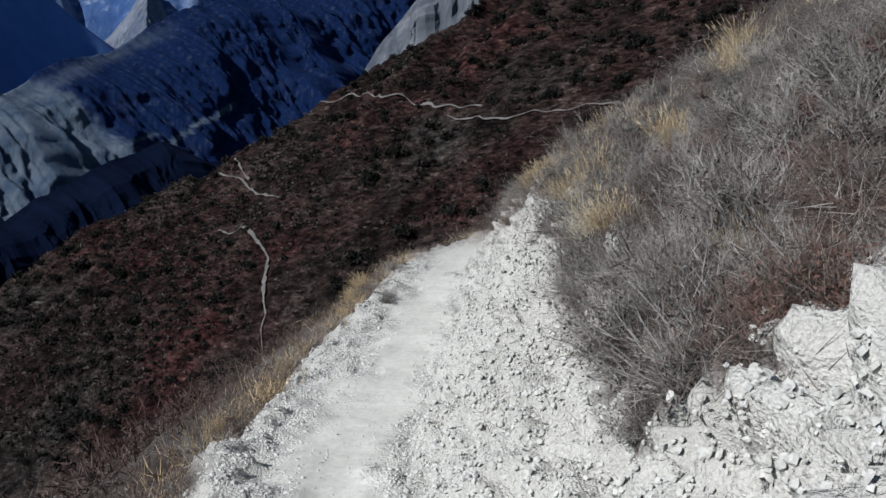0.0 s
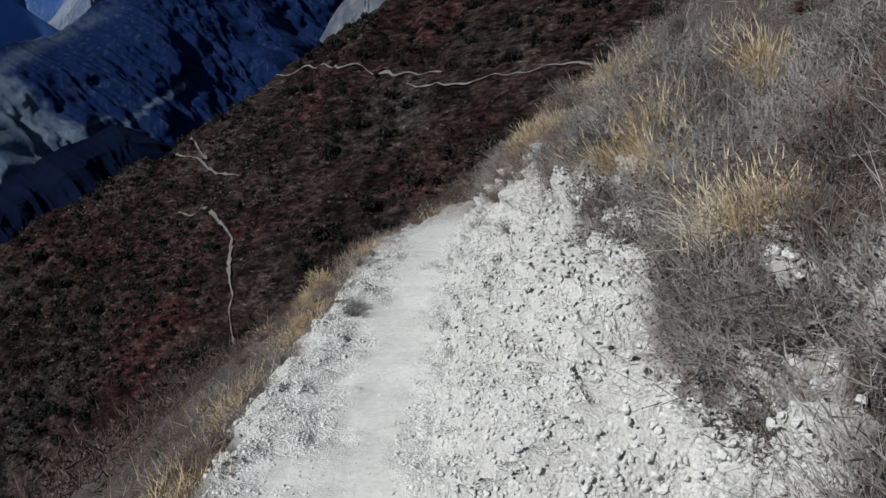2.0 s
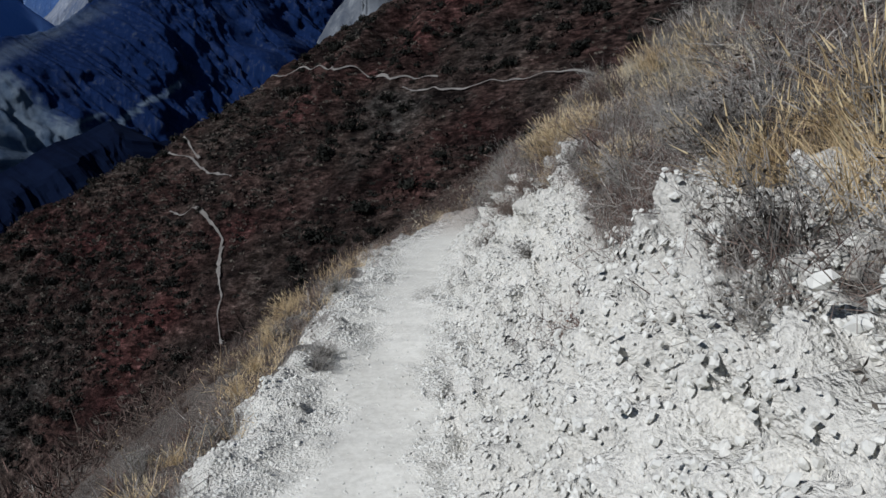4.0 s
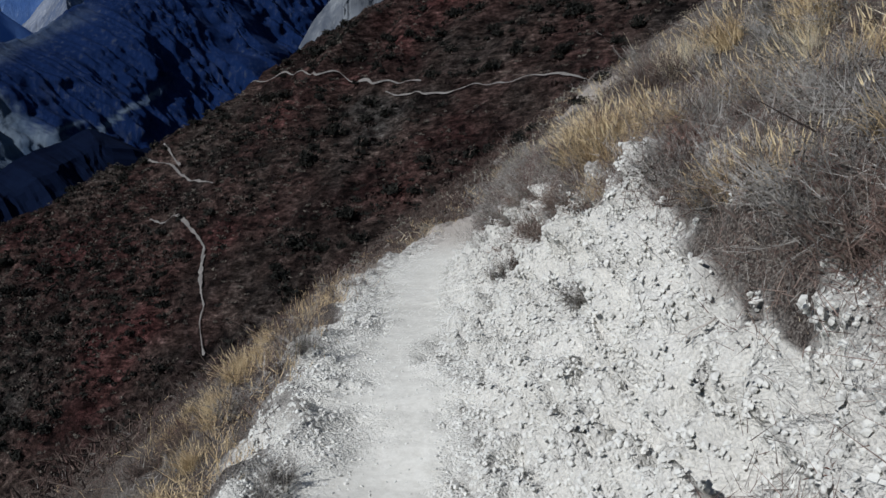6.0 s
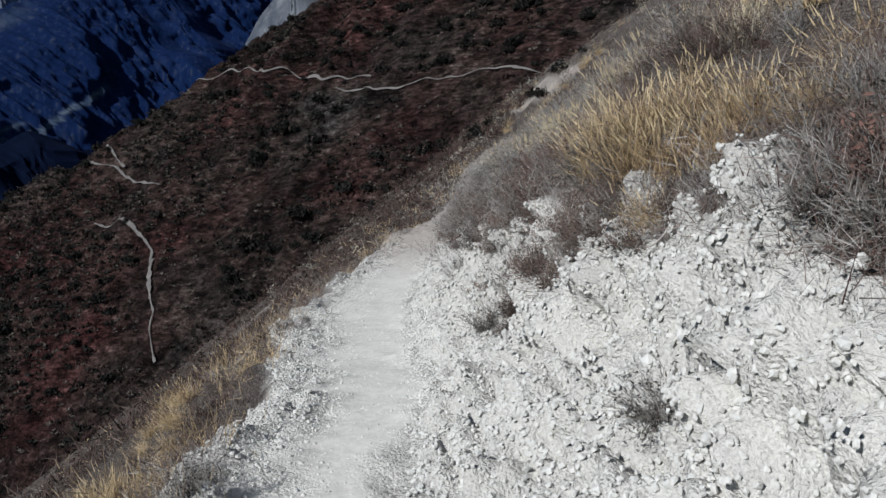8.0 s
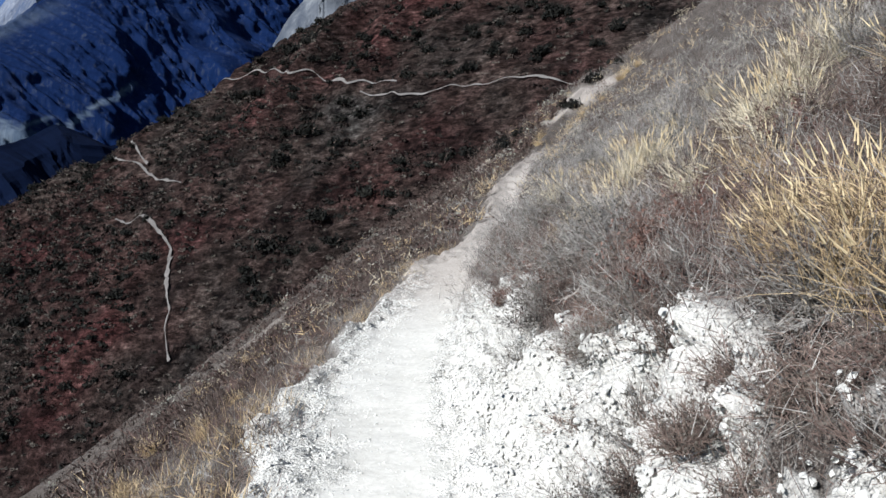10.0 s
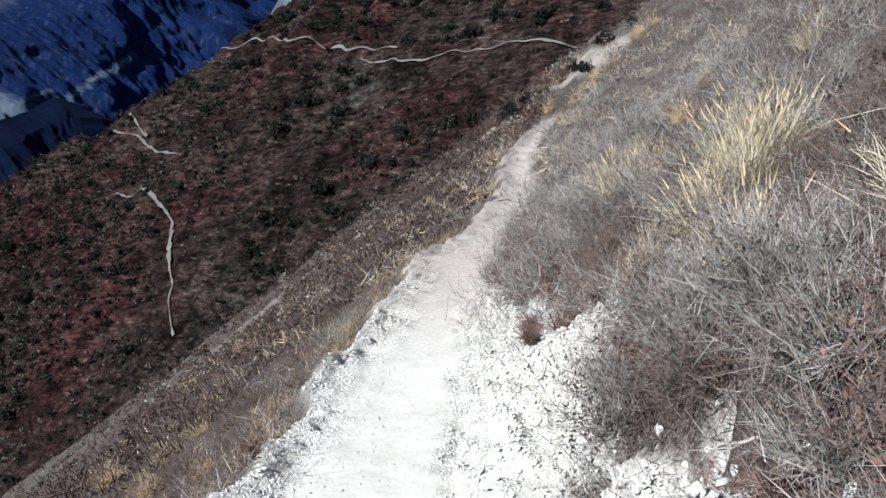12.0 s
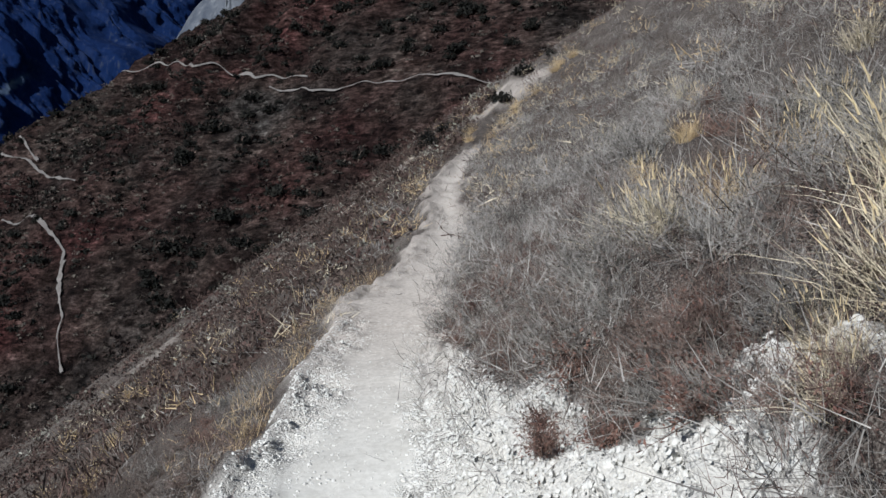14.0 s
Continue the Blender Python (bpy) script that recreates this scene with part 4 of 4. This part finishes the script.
def massed(kind, twig_mat, leaf_mat, label):
    """The many shrubs of a kind that grow through one another: their twigs, and their foliage as a part."""
    rng = np.random.RandomState(len(kind))
    twigs, leaves = [], []
    for m in more[kind]:
        proto = protos[kind][rng.randint(len(protos[kind]))]
        turn = np.array(m)
        for src, pieces in ((proto.data, twigs), (proto.children[0].data, leaves)):
            co = np.empty(len(src.vertices) * 3)
            src.vertices.foreach_get("co", co)
            tri = np.empty(len(src.polygons) * 3, int)
            src.polygons.foreach_get("vertices", tri)
            pieces.append((co.reshape(-1, 3) @ turn[:3, :3].T + turn[:3, 3], tri.reshape(-1, 3)))
    mass = joined("shrubs", twigs, twig_mat, label, "shrubs")
    foliage = joined("foliage", leaves, leaf_mat, "", "")
    foliage.parent = mass


massed("grey", TWIG_GREY, LEAF_DULL, "dense grey twiggy shrubs grown together on the bank")
massed("brown", TWIG_BROWN, LEAF_DULL, "dense brown shrubs grown together on the bank")
massed("rust", TWIG_BROWN, LEAF_RUST, "dense russet shrubs grown together on the bank")


def turf(n, seed, material, label, lo, hi, length, side):
    """Short dry blades over the grown parts of the slope."""
    rng = np.random.RandomState(seed)
    y = rng.uniform(lo, hi, n)
    x = curve(y, TRAIL_X) + side * (0.65 + rng.exponential(1.5, n))
    z, dust_, bare_, _, _ = land(x, y)
    keep = (bare_ < 0.35) & (dust_ < 0.3) & (rough(x, y, 0.8, 3, seed) > -0.5)
    x, y, z = x[keep], y[keep], z[keep]
    m = len(x)
    d = dome(m, rng, 0.5)
    v, f, _ = blades(np.stack([x, y, z - 0.01], 1), d, length * rng.uniform(0.4, 1.2, m), 0.0035 * rng.uniform(0.6, 1.5, m), rng.uniform(0.1, 0.9, m), rng)
    return joined("turf", [(v, f)], material, label, "grass")


def litter(n, seed, material, label, lo, hi, length, side):
    """Short dead stalks and twigs lying over the grown parts of the slope."""
    rng = np.random.RandomState(seed)
    y = rng.uniform(lo, hi, n)
    x = curve(y, TRAIL_X) + side * (0.65 + rng.exponential(1.25, n))
    at, nrm_, dust_, bare_, _, _ = surface(x, y)
    keep = (bare_ < 0.4) & (dust_ < 0.3) & (rough(x, y, 0.5, 3, seed) > -0.55)
    at, nrm_ = at[keep], nrm_[keep]
    d = rng.normal(0, 1, at.shape) + nrm_ * 0.7
    d /= np.linalg.norm(d, axis=1, keepdims=True)
    start = at + nrm_ * rng.uniform(0, 0.04, len(at))[:, None]
    return joined("litter", [spikes(start, start + d * (length * rng.uniform(0.4, 1.3, len(at)))[:, None], 0.0008 * rng.uniform(0.6, 1.5, len(at)))], material, label, "litter")


litter(11000, 301, STRAW_PALE, "withered pale stalks over the bank", 1.6, 24, 0.034, 1)
litter(22000, 302, TWIG_GREY, "dead grey twigs over the bank", 1.6, 24, 0.034, 1)
litter(40000, 305, TWIG_BROWN, "dead brown twigs over the bank", 1.6, 24, 0.034, 1)
litter(18000, 303, HEATH_BROWN, "dead brown stalks below the trail", 2.5, 27, 0.07, -1)
turf(2500, 304, STRAW, "short withered golden grass below the trail", 2.5, 26, 0.14, -1)


def clumps(x, y, z, size, seed, per, flat=0.8, leaf=0.30):
    """Rough low bushes of many small leaves round each place."""
    rng = np.random.RandomState(seed)
    n = len(x)
    k = np.repeat(np.arange(n), per)
    d = dome(n * per, rng, 0.1)
    r = (rng.uniform(0.35, 1.0, n * per) ** 0.6) * np.repeat(size, per)
    lump = 1 + 0.35 * np.sin(3 * np.arctan2(d[:, 1], d[:, 0]) + k)
    p = np.stack([x[k], y[k], z[k] - 0.05], 1) + d * (r * lump)[:, None] * np.array([1, 1, flat])
    a, b = rng.normal(0, 1, (n * per, 3)), rng.normal(0, 1, (n * per, 3))
    s = (np.repeat(size, per) * rng.uniform(0.6, 1.4, n * per) * leaf)[:, None]
    a *= s / np.linalg.norm(a, axis=1, keepdims=True)
    b *= s / np.linalg.norm(b, axis=1, keepdims=True)
    v = np.stack([p - a, p + b * 0.6, p + a, p - b * 0.6], 1).reshape(-1, 3)
    f = np.array([(0, 1, 2), (0, 2, 3)])
    return v, (f[None] + 4 * np.arange(n * per)[:, None, None]).reshape(-1, 3)


far_rng = np.random.RandomState(77)


def twig_tufts(x, y, size, seed, per, thick, tall=1.0):
    """Dry bushes of many slim twigs, fanning from each place that is not trodden or scree."""
    rng = np.random.RandomState(seed)
    z, trod, pale, _, _ = land(x, y)
    grown = (trod < 0.3) & ((pale < 0.75) | (y < 22))
    x, y, z, size = x[grown], y[grown], z[grown], size[grown]
    n = len(x)
    k = np.repeat(np.arange(n), per)
    d = dome(n * per, rng, 0.35)
    root = np.stack([x[k], y[k], z[k] - 0.03], 1) + rng.normal(0, 0.13, (n * per, 3)) * np.array([1, 1, 0.15]) * np.repeat(size, per)[:, None]
    start = root + d * (rng.uniform(0, 1.0, n * per) * np.repeat(size, per))[:, None] * 0.20
    d = d + rng.normal(0, 0.6, (n * per, 3))
    d /= np.linalg.norm(d, axis=1, keepdims=True)
    end = start + d * np.array([1, 1, tall]) * (rng.uniform(0.06, 0.19, n * per) * np.repeat(size, per))[:, None]
    return spikes(start, end, thick * np.repeat(size, per) * rng.uniform(0.6, 1.4, n * per))


# the rest of the near cover, and what grows beyond the near stretch of the trail
MATS = {"grey": (TWIG_GREY, "grey twiggy shrubs over the slope"), "brown": (HEATH_BROWN, "low brown shrubs over the slope"), "rust": (TWIG_RUSSET, "russet shrubs over the slope"),
        "pale": (STRAW_PALE, "pale grass over the slope"), "gold": (STRAW, "golden grass over the slope")}
for k, (kind, count) in enumerate((("grey", 700), ("brown", 1150), ("rust", 300), ("pale", 160), ("gold", 300))):
    rng = np.random.RandomState(410 + k)
    near = np.array(rest[kind]).reshape(-1, 3)
    pieces = [twig_tufts(near[:, 0], near[:, 1], near[:, 2] * 1.2, 420 + k, 60, 0.0017, 1.4 if kind in ("pale", "gold") else 1.0)]
    y = rng.uniform(22, 60, count)
    x = curve(y, TRAIL_X) + np.where(rng.rand(count) < 0.5, 0.6 + rng.exponential(5.0, count), -0.6 - rng.exponential(5.0, count))
    side = rng.rand(count) < 0.28
    y = np.where(side, rng.uniform(2, 26, count), y)
    x = np.where(side, curve(y, TRAIL_X) + np.where(rng.rand(count) < 0.4, rng.uniform(5, 14, count), -rng.uniform(5, 18, count)), x)
    pieces.append(twig_tufts(x, y, rng.uniform(1.0, 1.9, count) * (0.8 + 0.008 * y), 440 + k, 28, 0.0050))
    joined("shrubs" if k < 3 else "grass", pieces, MATS[kind][0], MATS[kind][1], "shrubs" if k < 3 else "grass")


rng = np.random.RandomState(470)
y = rng.uniform(4, 57, 2300)
x = curve(y, TRAIL_X) - 3.2 - rng.exponential(6.5, 2300)
for part_no, (mat_, label) in enumerate(((HEATH_BROWN, "low brown heath shrubs down the slope"), (TWIG_RUSSET, "low russet heath shrubs down the slope"))):
    k = slice(0, 1500) if part_no == 0 else slice(1500, 2300)
    joined("shrubs", [twig_tufts(x[k], y[k], rng.uniform(1.3, 2.4, len(x[k])), 471 + part_no, 20, 0.0054)], mat_, label, "shrubs")

# ragged small plants where the cover thins out over the gravel
for k, (mat_, label) in enumerate(((TWIG_GREY, "small grey twigs along the edge of the gravel"), (TWIG_BROWN, "small brown twigs along the edge of the gravel"), (TWIG_RUSSET, "small russet twigs along the edge of the gravel"))):
    rng = np.random.RandomState(480 + k)
    y = rng.uniform(1.6, 20, 6000)
    x = curve(y, TRAIL_X) + rng.uniform(0.6, 2.2, 6000)
    _, d_, b_, u_, _ = land(x, y)
    keep = (b_ > 0.04) & (b_ < 0.70) & (d_ < 0.3) & (u_ > 0.2) | (b_ <= 0.04) & (u_ < 1.75) & (rng.rand(6000) < 0.75)
    x, y = x[keep][:950], y[keep][:950]
    joined("twigs", [twig_tufts(x, y, rng.uniform(0.45, 0.95, len(x)), 484 + k, 46, 0.0016)], mat_, label, "twigs")

# dry tufts hanging over the outer edge of the trail
for k, (mat_, count, tall, label) in enumerate(((TWIG_BROWN, 330, 1.0, "brown twigs along the outer edge of the trail"), (STRAW, 150, 1.7, "dry grass along the outer edge of the trail"), (TWIG_GREY, 170, 1.0, "grey twigs along the outer edge of the trail"))):
    rng = np.random.RandomState(460 + k)
    y = rng.uniform(3, 26, count)
    x = curve(y, TRAIL_X) - curve(y, TRAIL_W) / 2 - 0.10 - rng.exponential(0.30, count)
    joined("twigs", [twig_tufts(x, y, rng.uniform(0.4, 0.9, count), 464 + k, 50, 0.0030, tall)], mat_, label, "twigs")

# grey brush on the slope above the farther stretch, and heath far down the slope
rng = np.random.RandomState(450)
y = rng.uniform(16.5, 38, 750)
x = curve(y, TRAIL_X) + 0.7 + rng.exponential(2.6, 750)
joined("shrubs", [twig_tufts(x, y, rng.uniform(0.9, 1.6, 750), 451, 60, 0.0022)], TWIG_GREY, "grey brush above the farther trail", "shrubs")
rng = np.random.RandomState(455)
y = rng.uniform(8, 60, 3000)
x = curve(y, TRAIL_X) - 2.2 - 9 * (1 - smooth(20, 26, y)) - rng.uniform(0, 1, 3000) ** 1.3 * 24
for k, (mat_, label) in enumerate(((HEATH, "dark heath far down the slope"), (HEATH_BROWN, "brown heath far down the slope"))):
    q = slice(1500 * k, 1500 * k + 1500)
    joined("heath", [clumps(x[q], y[q], land(x[q], y[q])[0], rng.uniform(0.22, 0.5, 1500), 456 + k, 34, 0.7, 0.13)], mat_, label, "heath")

# low heath in cushions down the slope and along the spur
for k, (mat_, count, label) in enumerate(((HEATH_BROWN, 1700, "brown heath cushions down the slope"), (TWIG_RUSSET, 900, "russet heath cushions down the slope"), (LEAF_GREY, 350, "grey heath cushions down the slope"))):
    rng = np.random.RandomState(490 + k)
    y = np.where(rng.rand(count) < 0.5, rng.uniform(24, 58, count), rng.uniform(44, 59, count))
    x = curve(y, TRAIL_X) - 1.0 - rng.exponential(3.0, count) * (0.6 + 0.05 * y)
    joined("heath", [clumps(x, y, land(x, y)[0], rng.uniform(0.12, 0.30, count) * (0.9 + 0.014 * y), 494 + k, 40, 0.7, 0.17)], mat_, label, "heath")

# ---- bushes on the far hillside ----
def juniper(seed):
    rng = np.random.RandomState(seed)
    lobes = 5
    lx, ly = rng.normal(0, 0.32, lobes), rng.normal(0, 0.32, lobes)
    v, f = clumps(lx, ly, np.full(lobes, 0.1), rng.uniform(0.45, 0.75, lobes), seed, 80, 1.1, 0.24)
    ob = new("juniper_bush", mesh("juniper_bush", v, f, JUNIPER))
    s, g = tubes(np.zeros((4, 3)) + np.array([0, 0, -0.4]), rng.normal(0, 0.15, (4, 3)) + np.array([0, 0, 0.1]), rng.normal(0, 0.4, (4, 3)) + np.array([0, 0, 0.6]), np.full(4, 0.06))
    part("trunk", mesh("trunk", s, g, TWIG_BROWN), ob)
    return tagged(ob, "dark spreading juniper bush on the far hillside", "bush", "junipers on the far hillside")


bushes = [juniper(500 + k) for k in range(5)]
made = 0
while made < 380:
    c, u = far_rng.uniform(70, 300), far_rng.uniform(70, 225)
    if u > float(curve(c, CREST)) - 1 or grain(c / 30, u / 22, 6) < 0.40 + 0.10 * (u > 175):
        continue
    bx, by, bz = (float(q) for q in far_land(c, u))
    m = Matrix.Translation((bx, by, bz)) @ pose(0, 0, 0, 0, 0, far_rng.uniform(0, 360)) @ Matrix.Scale(1.0 + 2.4 * far_rng.beta(1.2, 2.0), 4)
    if made < len(bushes):
        bushes[made].matrix_basis = m
    else:
        put_copy(bushes[far_rng.randint(len(bushes))], m)
    made += 1
SPUR_AT = ((6.8, 50.4), (7.3, 49.2), (8.0, 50.0), (12.7, 52.7), (14.0, 52.4), (7.3, 50.8), (10.4, 49.0))
for k, (px, py) in enumerate(SPUR_AT):
    m = Matrix.Translation((px, py, ground(px, py))) @ pose(0, 0, 0, 0, 0, 57 * k) @ Matrix.Scale(0.45 + 0.07 * (k % 4), 4)
    tagged(put_copy(bushes[k % len(bushes)], m), "dark juniper bush beside the pale scree of the spur", "bush", "junipers on the spur")
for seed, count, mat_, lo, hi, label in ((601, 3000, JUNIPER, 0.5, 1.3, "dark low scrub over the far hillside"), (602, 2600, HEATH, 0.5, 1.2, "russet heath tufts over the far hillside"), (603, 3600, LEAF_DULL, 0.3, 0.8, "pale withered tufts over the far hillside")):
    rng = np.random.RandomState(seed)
    # Scrub is thickened low at c 175 to 250 to imitate shaded ground.
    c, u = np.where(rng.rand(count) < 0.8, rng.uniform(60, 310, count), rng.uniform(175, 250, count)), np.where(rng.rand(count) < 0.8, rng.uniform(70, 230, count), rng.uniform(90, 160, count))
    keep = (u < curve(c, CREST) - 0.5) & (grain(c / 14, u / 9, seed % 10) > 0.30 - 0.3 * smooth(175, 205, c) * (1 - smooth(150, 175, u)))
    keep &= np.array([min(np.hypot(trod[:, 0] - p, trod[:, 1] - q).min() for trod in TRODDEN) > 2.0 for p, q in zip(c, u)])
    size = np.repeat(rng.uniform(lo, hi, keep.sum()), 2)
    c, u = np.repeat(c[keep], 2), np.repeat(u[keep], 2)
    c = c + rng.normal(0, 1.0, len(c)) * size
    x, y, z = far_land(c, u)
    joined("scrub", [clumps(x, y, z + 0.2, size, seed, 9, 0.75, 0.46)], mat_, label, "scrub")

# ---- stones and gravel ----
stones = [new("stone", stone_mesh(700 + k)) for k in range(8)]
st_rng = np.random.RandomState(31)
STONE_AT = ((1.05, 12.87, 0.050), (1.07, 13.14, 0.045), (1.10, 12.62, 0.050), (1.09, 13.34, 0.040), (1.16, 12.90, 0.040), (1.14, 12.38, 0.050), (1.06, 13.61, 0.040), (1.00, 13.72, 0.040), (1.04, 12.80, 0.050), (1.16, 12.54, 0.045), (0.85, 8.99, 0.040), (0.62, 11.00, 0.035), (0.17, 4.90, 0.035), (0.65, 4.15, 0.040), (1.02, 10.38, 0.040), (0.59, 20.87, 0.040), (0.17, 16.79, 0.030), (1.06, 14.15, 0.060),
            (0.21, 4.32, 0.07), (0.87, 1.8, 0.07), (0.72, 5.4, 0.06), (1.5, 9.5, 0.09), (0.58, 10.75, 0.06), (0.77, 10.1, 0.05), (1.02, 12.7, 0.05), (0.95, 10.3, 0.07), (0.96, 12.65, 0.06), (1.14, 14.6, 0.05),
            (0.24, 19.4, 0.05), (0.57, 20.7, 0.06), (1.2, 3.5, 0.06), (0.92, 13.62, 0.06), (0.93, 13.54, 0.05), (0.96, 12.96, 0.06), (0.9, 1.85, 0.07))
spots = [(x, y, s) for x, y, s in STONE_AT]
while len(spots) < 110:
    y = st_rng.uniform(2.2, 22)
    x = float(curve(y, TRAIL_X)) + (st_rng.uniform(0.45, 1.9) if st_rng.rand() < 0.72 else -st_rng.uniform(0.4, 1.1))
    _, d_, b_, u_, v_ = land(np.array([x]), np.array([y]))
    if b_[0] > 0.5 and d_[0] < 0.4:
        spots.append((x, y, 0.016 + 0.013 * st_rng.exponential(0.8)))
for k, (x, y, s) in enumerate(spots):
    m = rooted(x, y, s * 0.75, st_rng.uniform(0, 360), 0.2, s * 0.25) @ pose(0, 0, 0, st_rng.uniform(-25, 25), st_rng.uniform(-25, 25), 0)
    ob = stones[k] if k < len(stones) else put_copy(stones[st_rng.randint(8)], m)
    ob.matrix_basis = m
    tagged(ob, "pale broken stone lying on the gravel", "stone", "stones on the trail and bank")


def gravel(n, seed, lo, hi, size, where, label):
    rng = np.random.RandomState(seed)
    y = rng.uniform(lo, hi, n)
    x = curve(y, TRAIL_X) + where(rng, n)
    at, nrm_, dust_, bare_, u_, _ = surface(x, y)
    keep = ((bare_ > 0.35) & (rng.rand(n) < (1 - dust_) ** 1.4 + 0.16) & (rng.rand(n) < 0.3 + 0.25 / nrm_[:, 2]))
    at, nrm_ = at[keep], nrm_[keep]
    s = size * np.clip(rng.lognormal(0, 0.45, len(at)), 0.4, 1.6)
    return joined("gravel", [chips(at, nrm_, s, rng)], STONE, label, "gravel")


gravel(90000, 801, 1.2, 19, 0.0108, lambda r, n: 0.35 + 1.25 * r.beta(1.1, 1.0, n), "loose pale gravel on the cut bank")
gravel(30000, 802, 2.0, 20, 0.0100, lambda r, n: -r.uniform(0.0, 0.8, n), "loose pale gravel along the outer edge")
gravel(60000, 803, 2.0, 22, 0.0065, lambda r, n: r.uniform(-0.6, 0.6, n), "scattered small gravel on the trodden path")


# ---- dead branches and exposed roots ----
def dead_branch(seed, length):
    """A bleached forked branch: a bent stem with side twigs as parts."""
    rng = np.random.RandomState(seed)

    def limb(p, way, ln, r, sides=5, steps=6):
        ring, fs = [], []
        for k in range(steps + 1):
            q = k / steps
            rad = r * (1 - 0.8 * q)
            side = way.cross(Vector((0.2, 0.3, 0.9))).normalized()
            up = way.cross(side).normalized()
            ring += [p + (side * math.cos(2 * math.pi * j / sides) + up * math.sin(2 * math.pi * j / sides)) * rad for j in range(sides)]
            way = (way + Vector(rng.normal(0, 0.22, 3))).normalized()
            p = p + way * (ln / steps)
        for k in range(steps):
            for j in range(sides):
                a, b = k * sides + j, k * sides + (j + 1) % sides
                fs.append((a, b, b + sides, a + sides))
        fs.append(tuple(range(steps * sides, (steps + 1) * sides)))
        return ring, fs

    ring, fs = limb(Vector((0, 0, 0)), Vector((1, 0, 0.05)), length, 0.0055)
    ob = new("dead_branch", mesh("dead_branch", ring, fs, TWIG_PALE, True))
    tagged(ob, "bleached bare branch lying on the bank", "branch", "dead branches on the bank")
    for k in range(4):
        base = Vector(ring[(k + 1) * 5])
        r2, f2 = limb(base, Vector((0.7, rng.choice([-1, 1]) * rng.uniform(0.4, 1), rng.uniform(0.0, 0.3))).normalized(), length * rng.uniform(0.3, 0.6), 0.003, 4, 4)
        part("twig", mesh("twig", r2, f2, TWIG_PALE, True), ob)
    return ob


limbs = [dead_branch(900 + k, 0.22) for k in range(4)]
BRANCH_AT = ((1.01, 13.14, 1.1), (1.0, 13.02, 0.9), (0.96, 13.21, 1.1), (0.96, 13.33, 1.0), (0.95, 8.4, 0.9), (0.8, 4.6, 1.0), (0.74, 4.75, 0.9), (0.95, 13.1, 0.9), (1.03, 12.9, 1.0), (1.02, 14.5, 0.9), (1.0, 14.3, 1.0), (1.05, 10.9, 0.8), (0.99, 14.6, 0.8), (0.78, 4.3, 1.1), (0.92, 11.6, 0.7), (0.98, 11.2, 0.8),
             (1.15, 10.6, 0.7), (1.35, 15.2, 1.0), (1.5, 16.2, 1.1), (1.3, 13.3, 1.0), (1.1, 9.2, 0.8), (1.6, 14.2, 1.1), (1.2, 5.0, 1.0), (1.0, 3.9, 0.9))
for k, (x, y, s) in enumerate(BRANCH_AT):
    m = rooted(x, y, s, st_rng.uniform(150, 330), 0.0, -0.025) @ pose(0, 0, 0, 0, st_rng.uniform(-8, 6), 0)
    ob = limbs[k] if k < len(limbs) else put_copy(limbs[st_rng.randint(4)], m)
    ob.matrix_basis = m
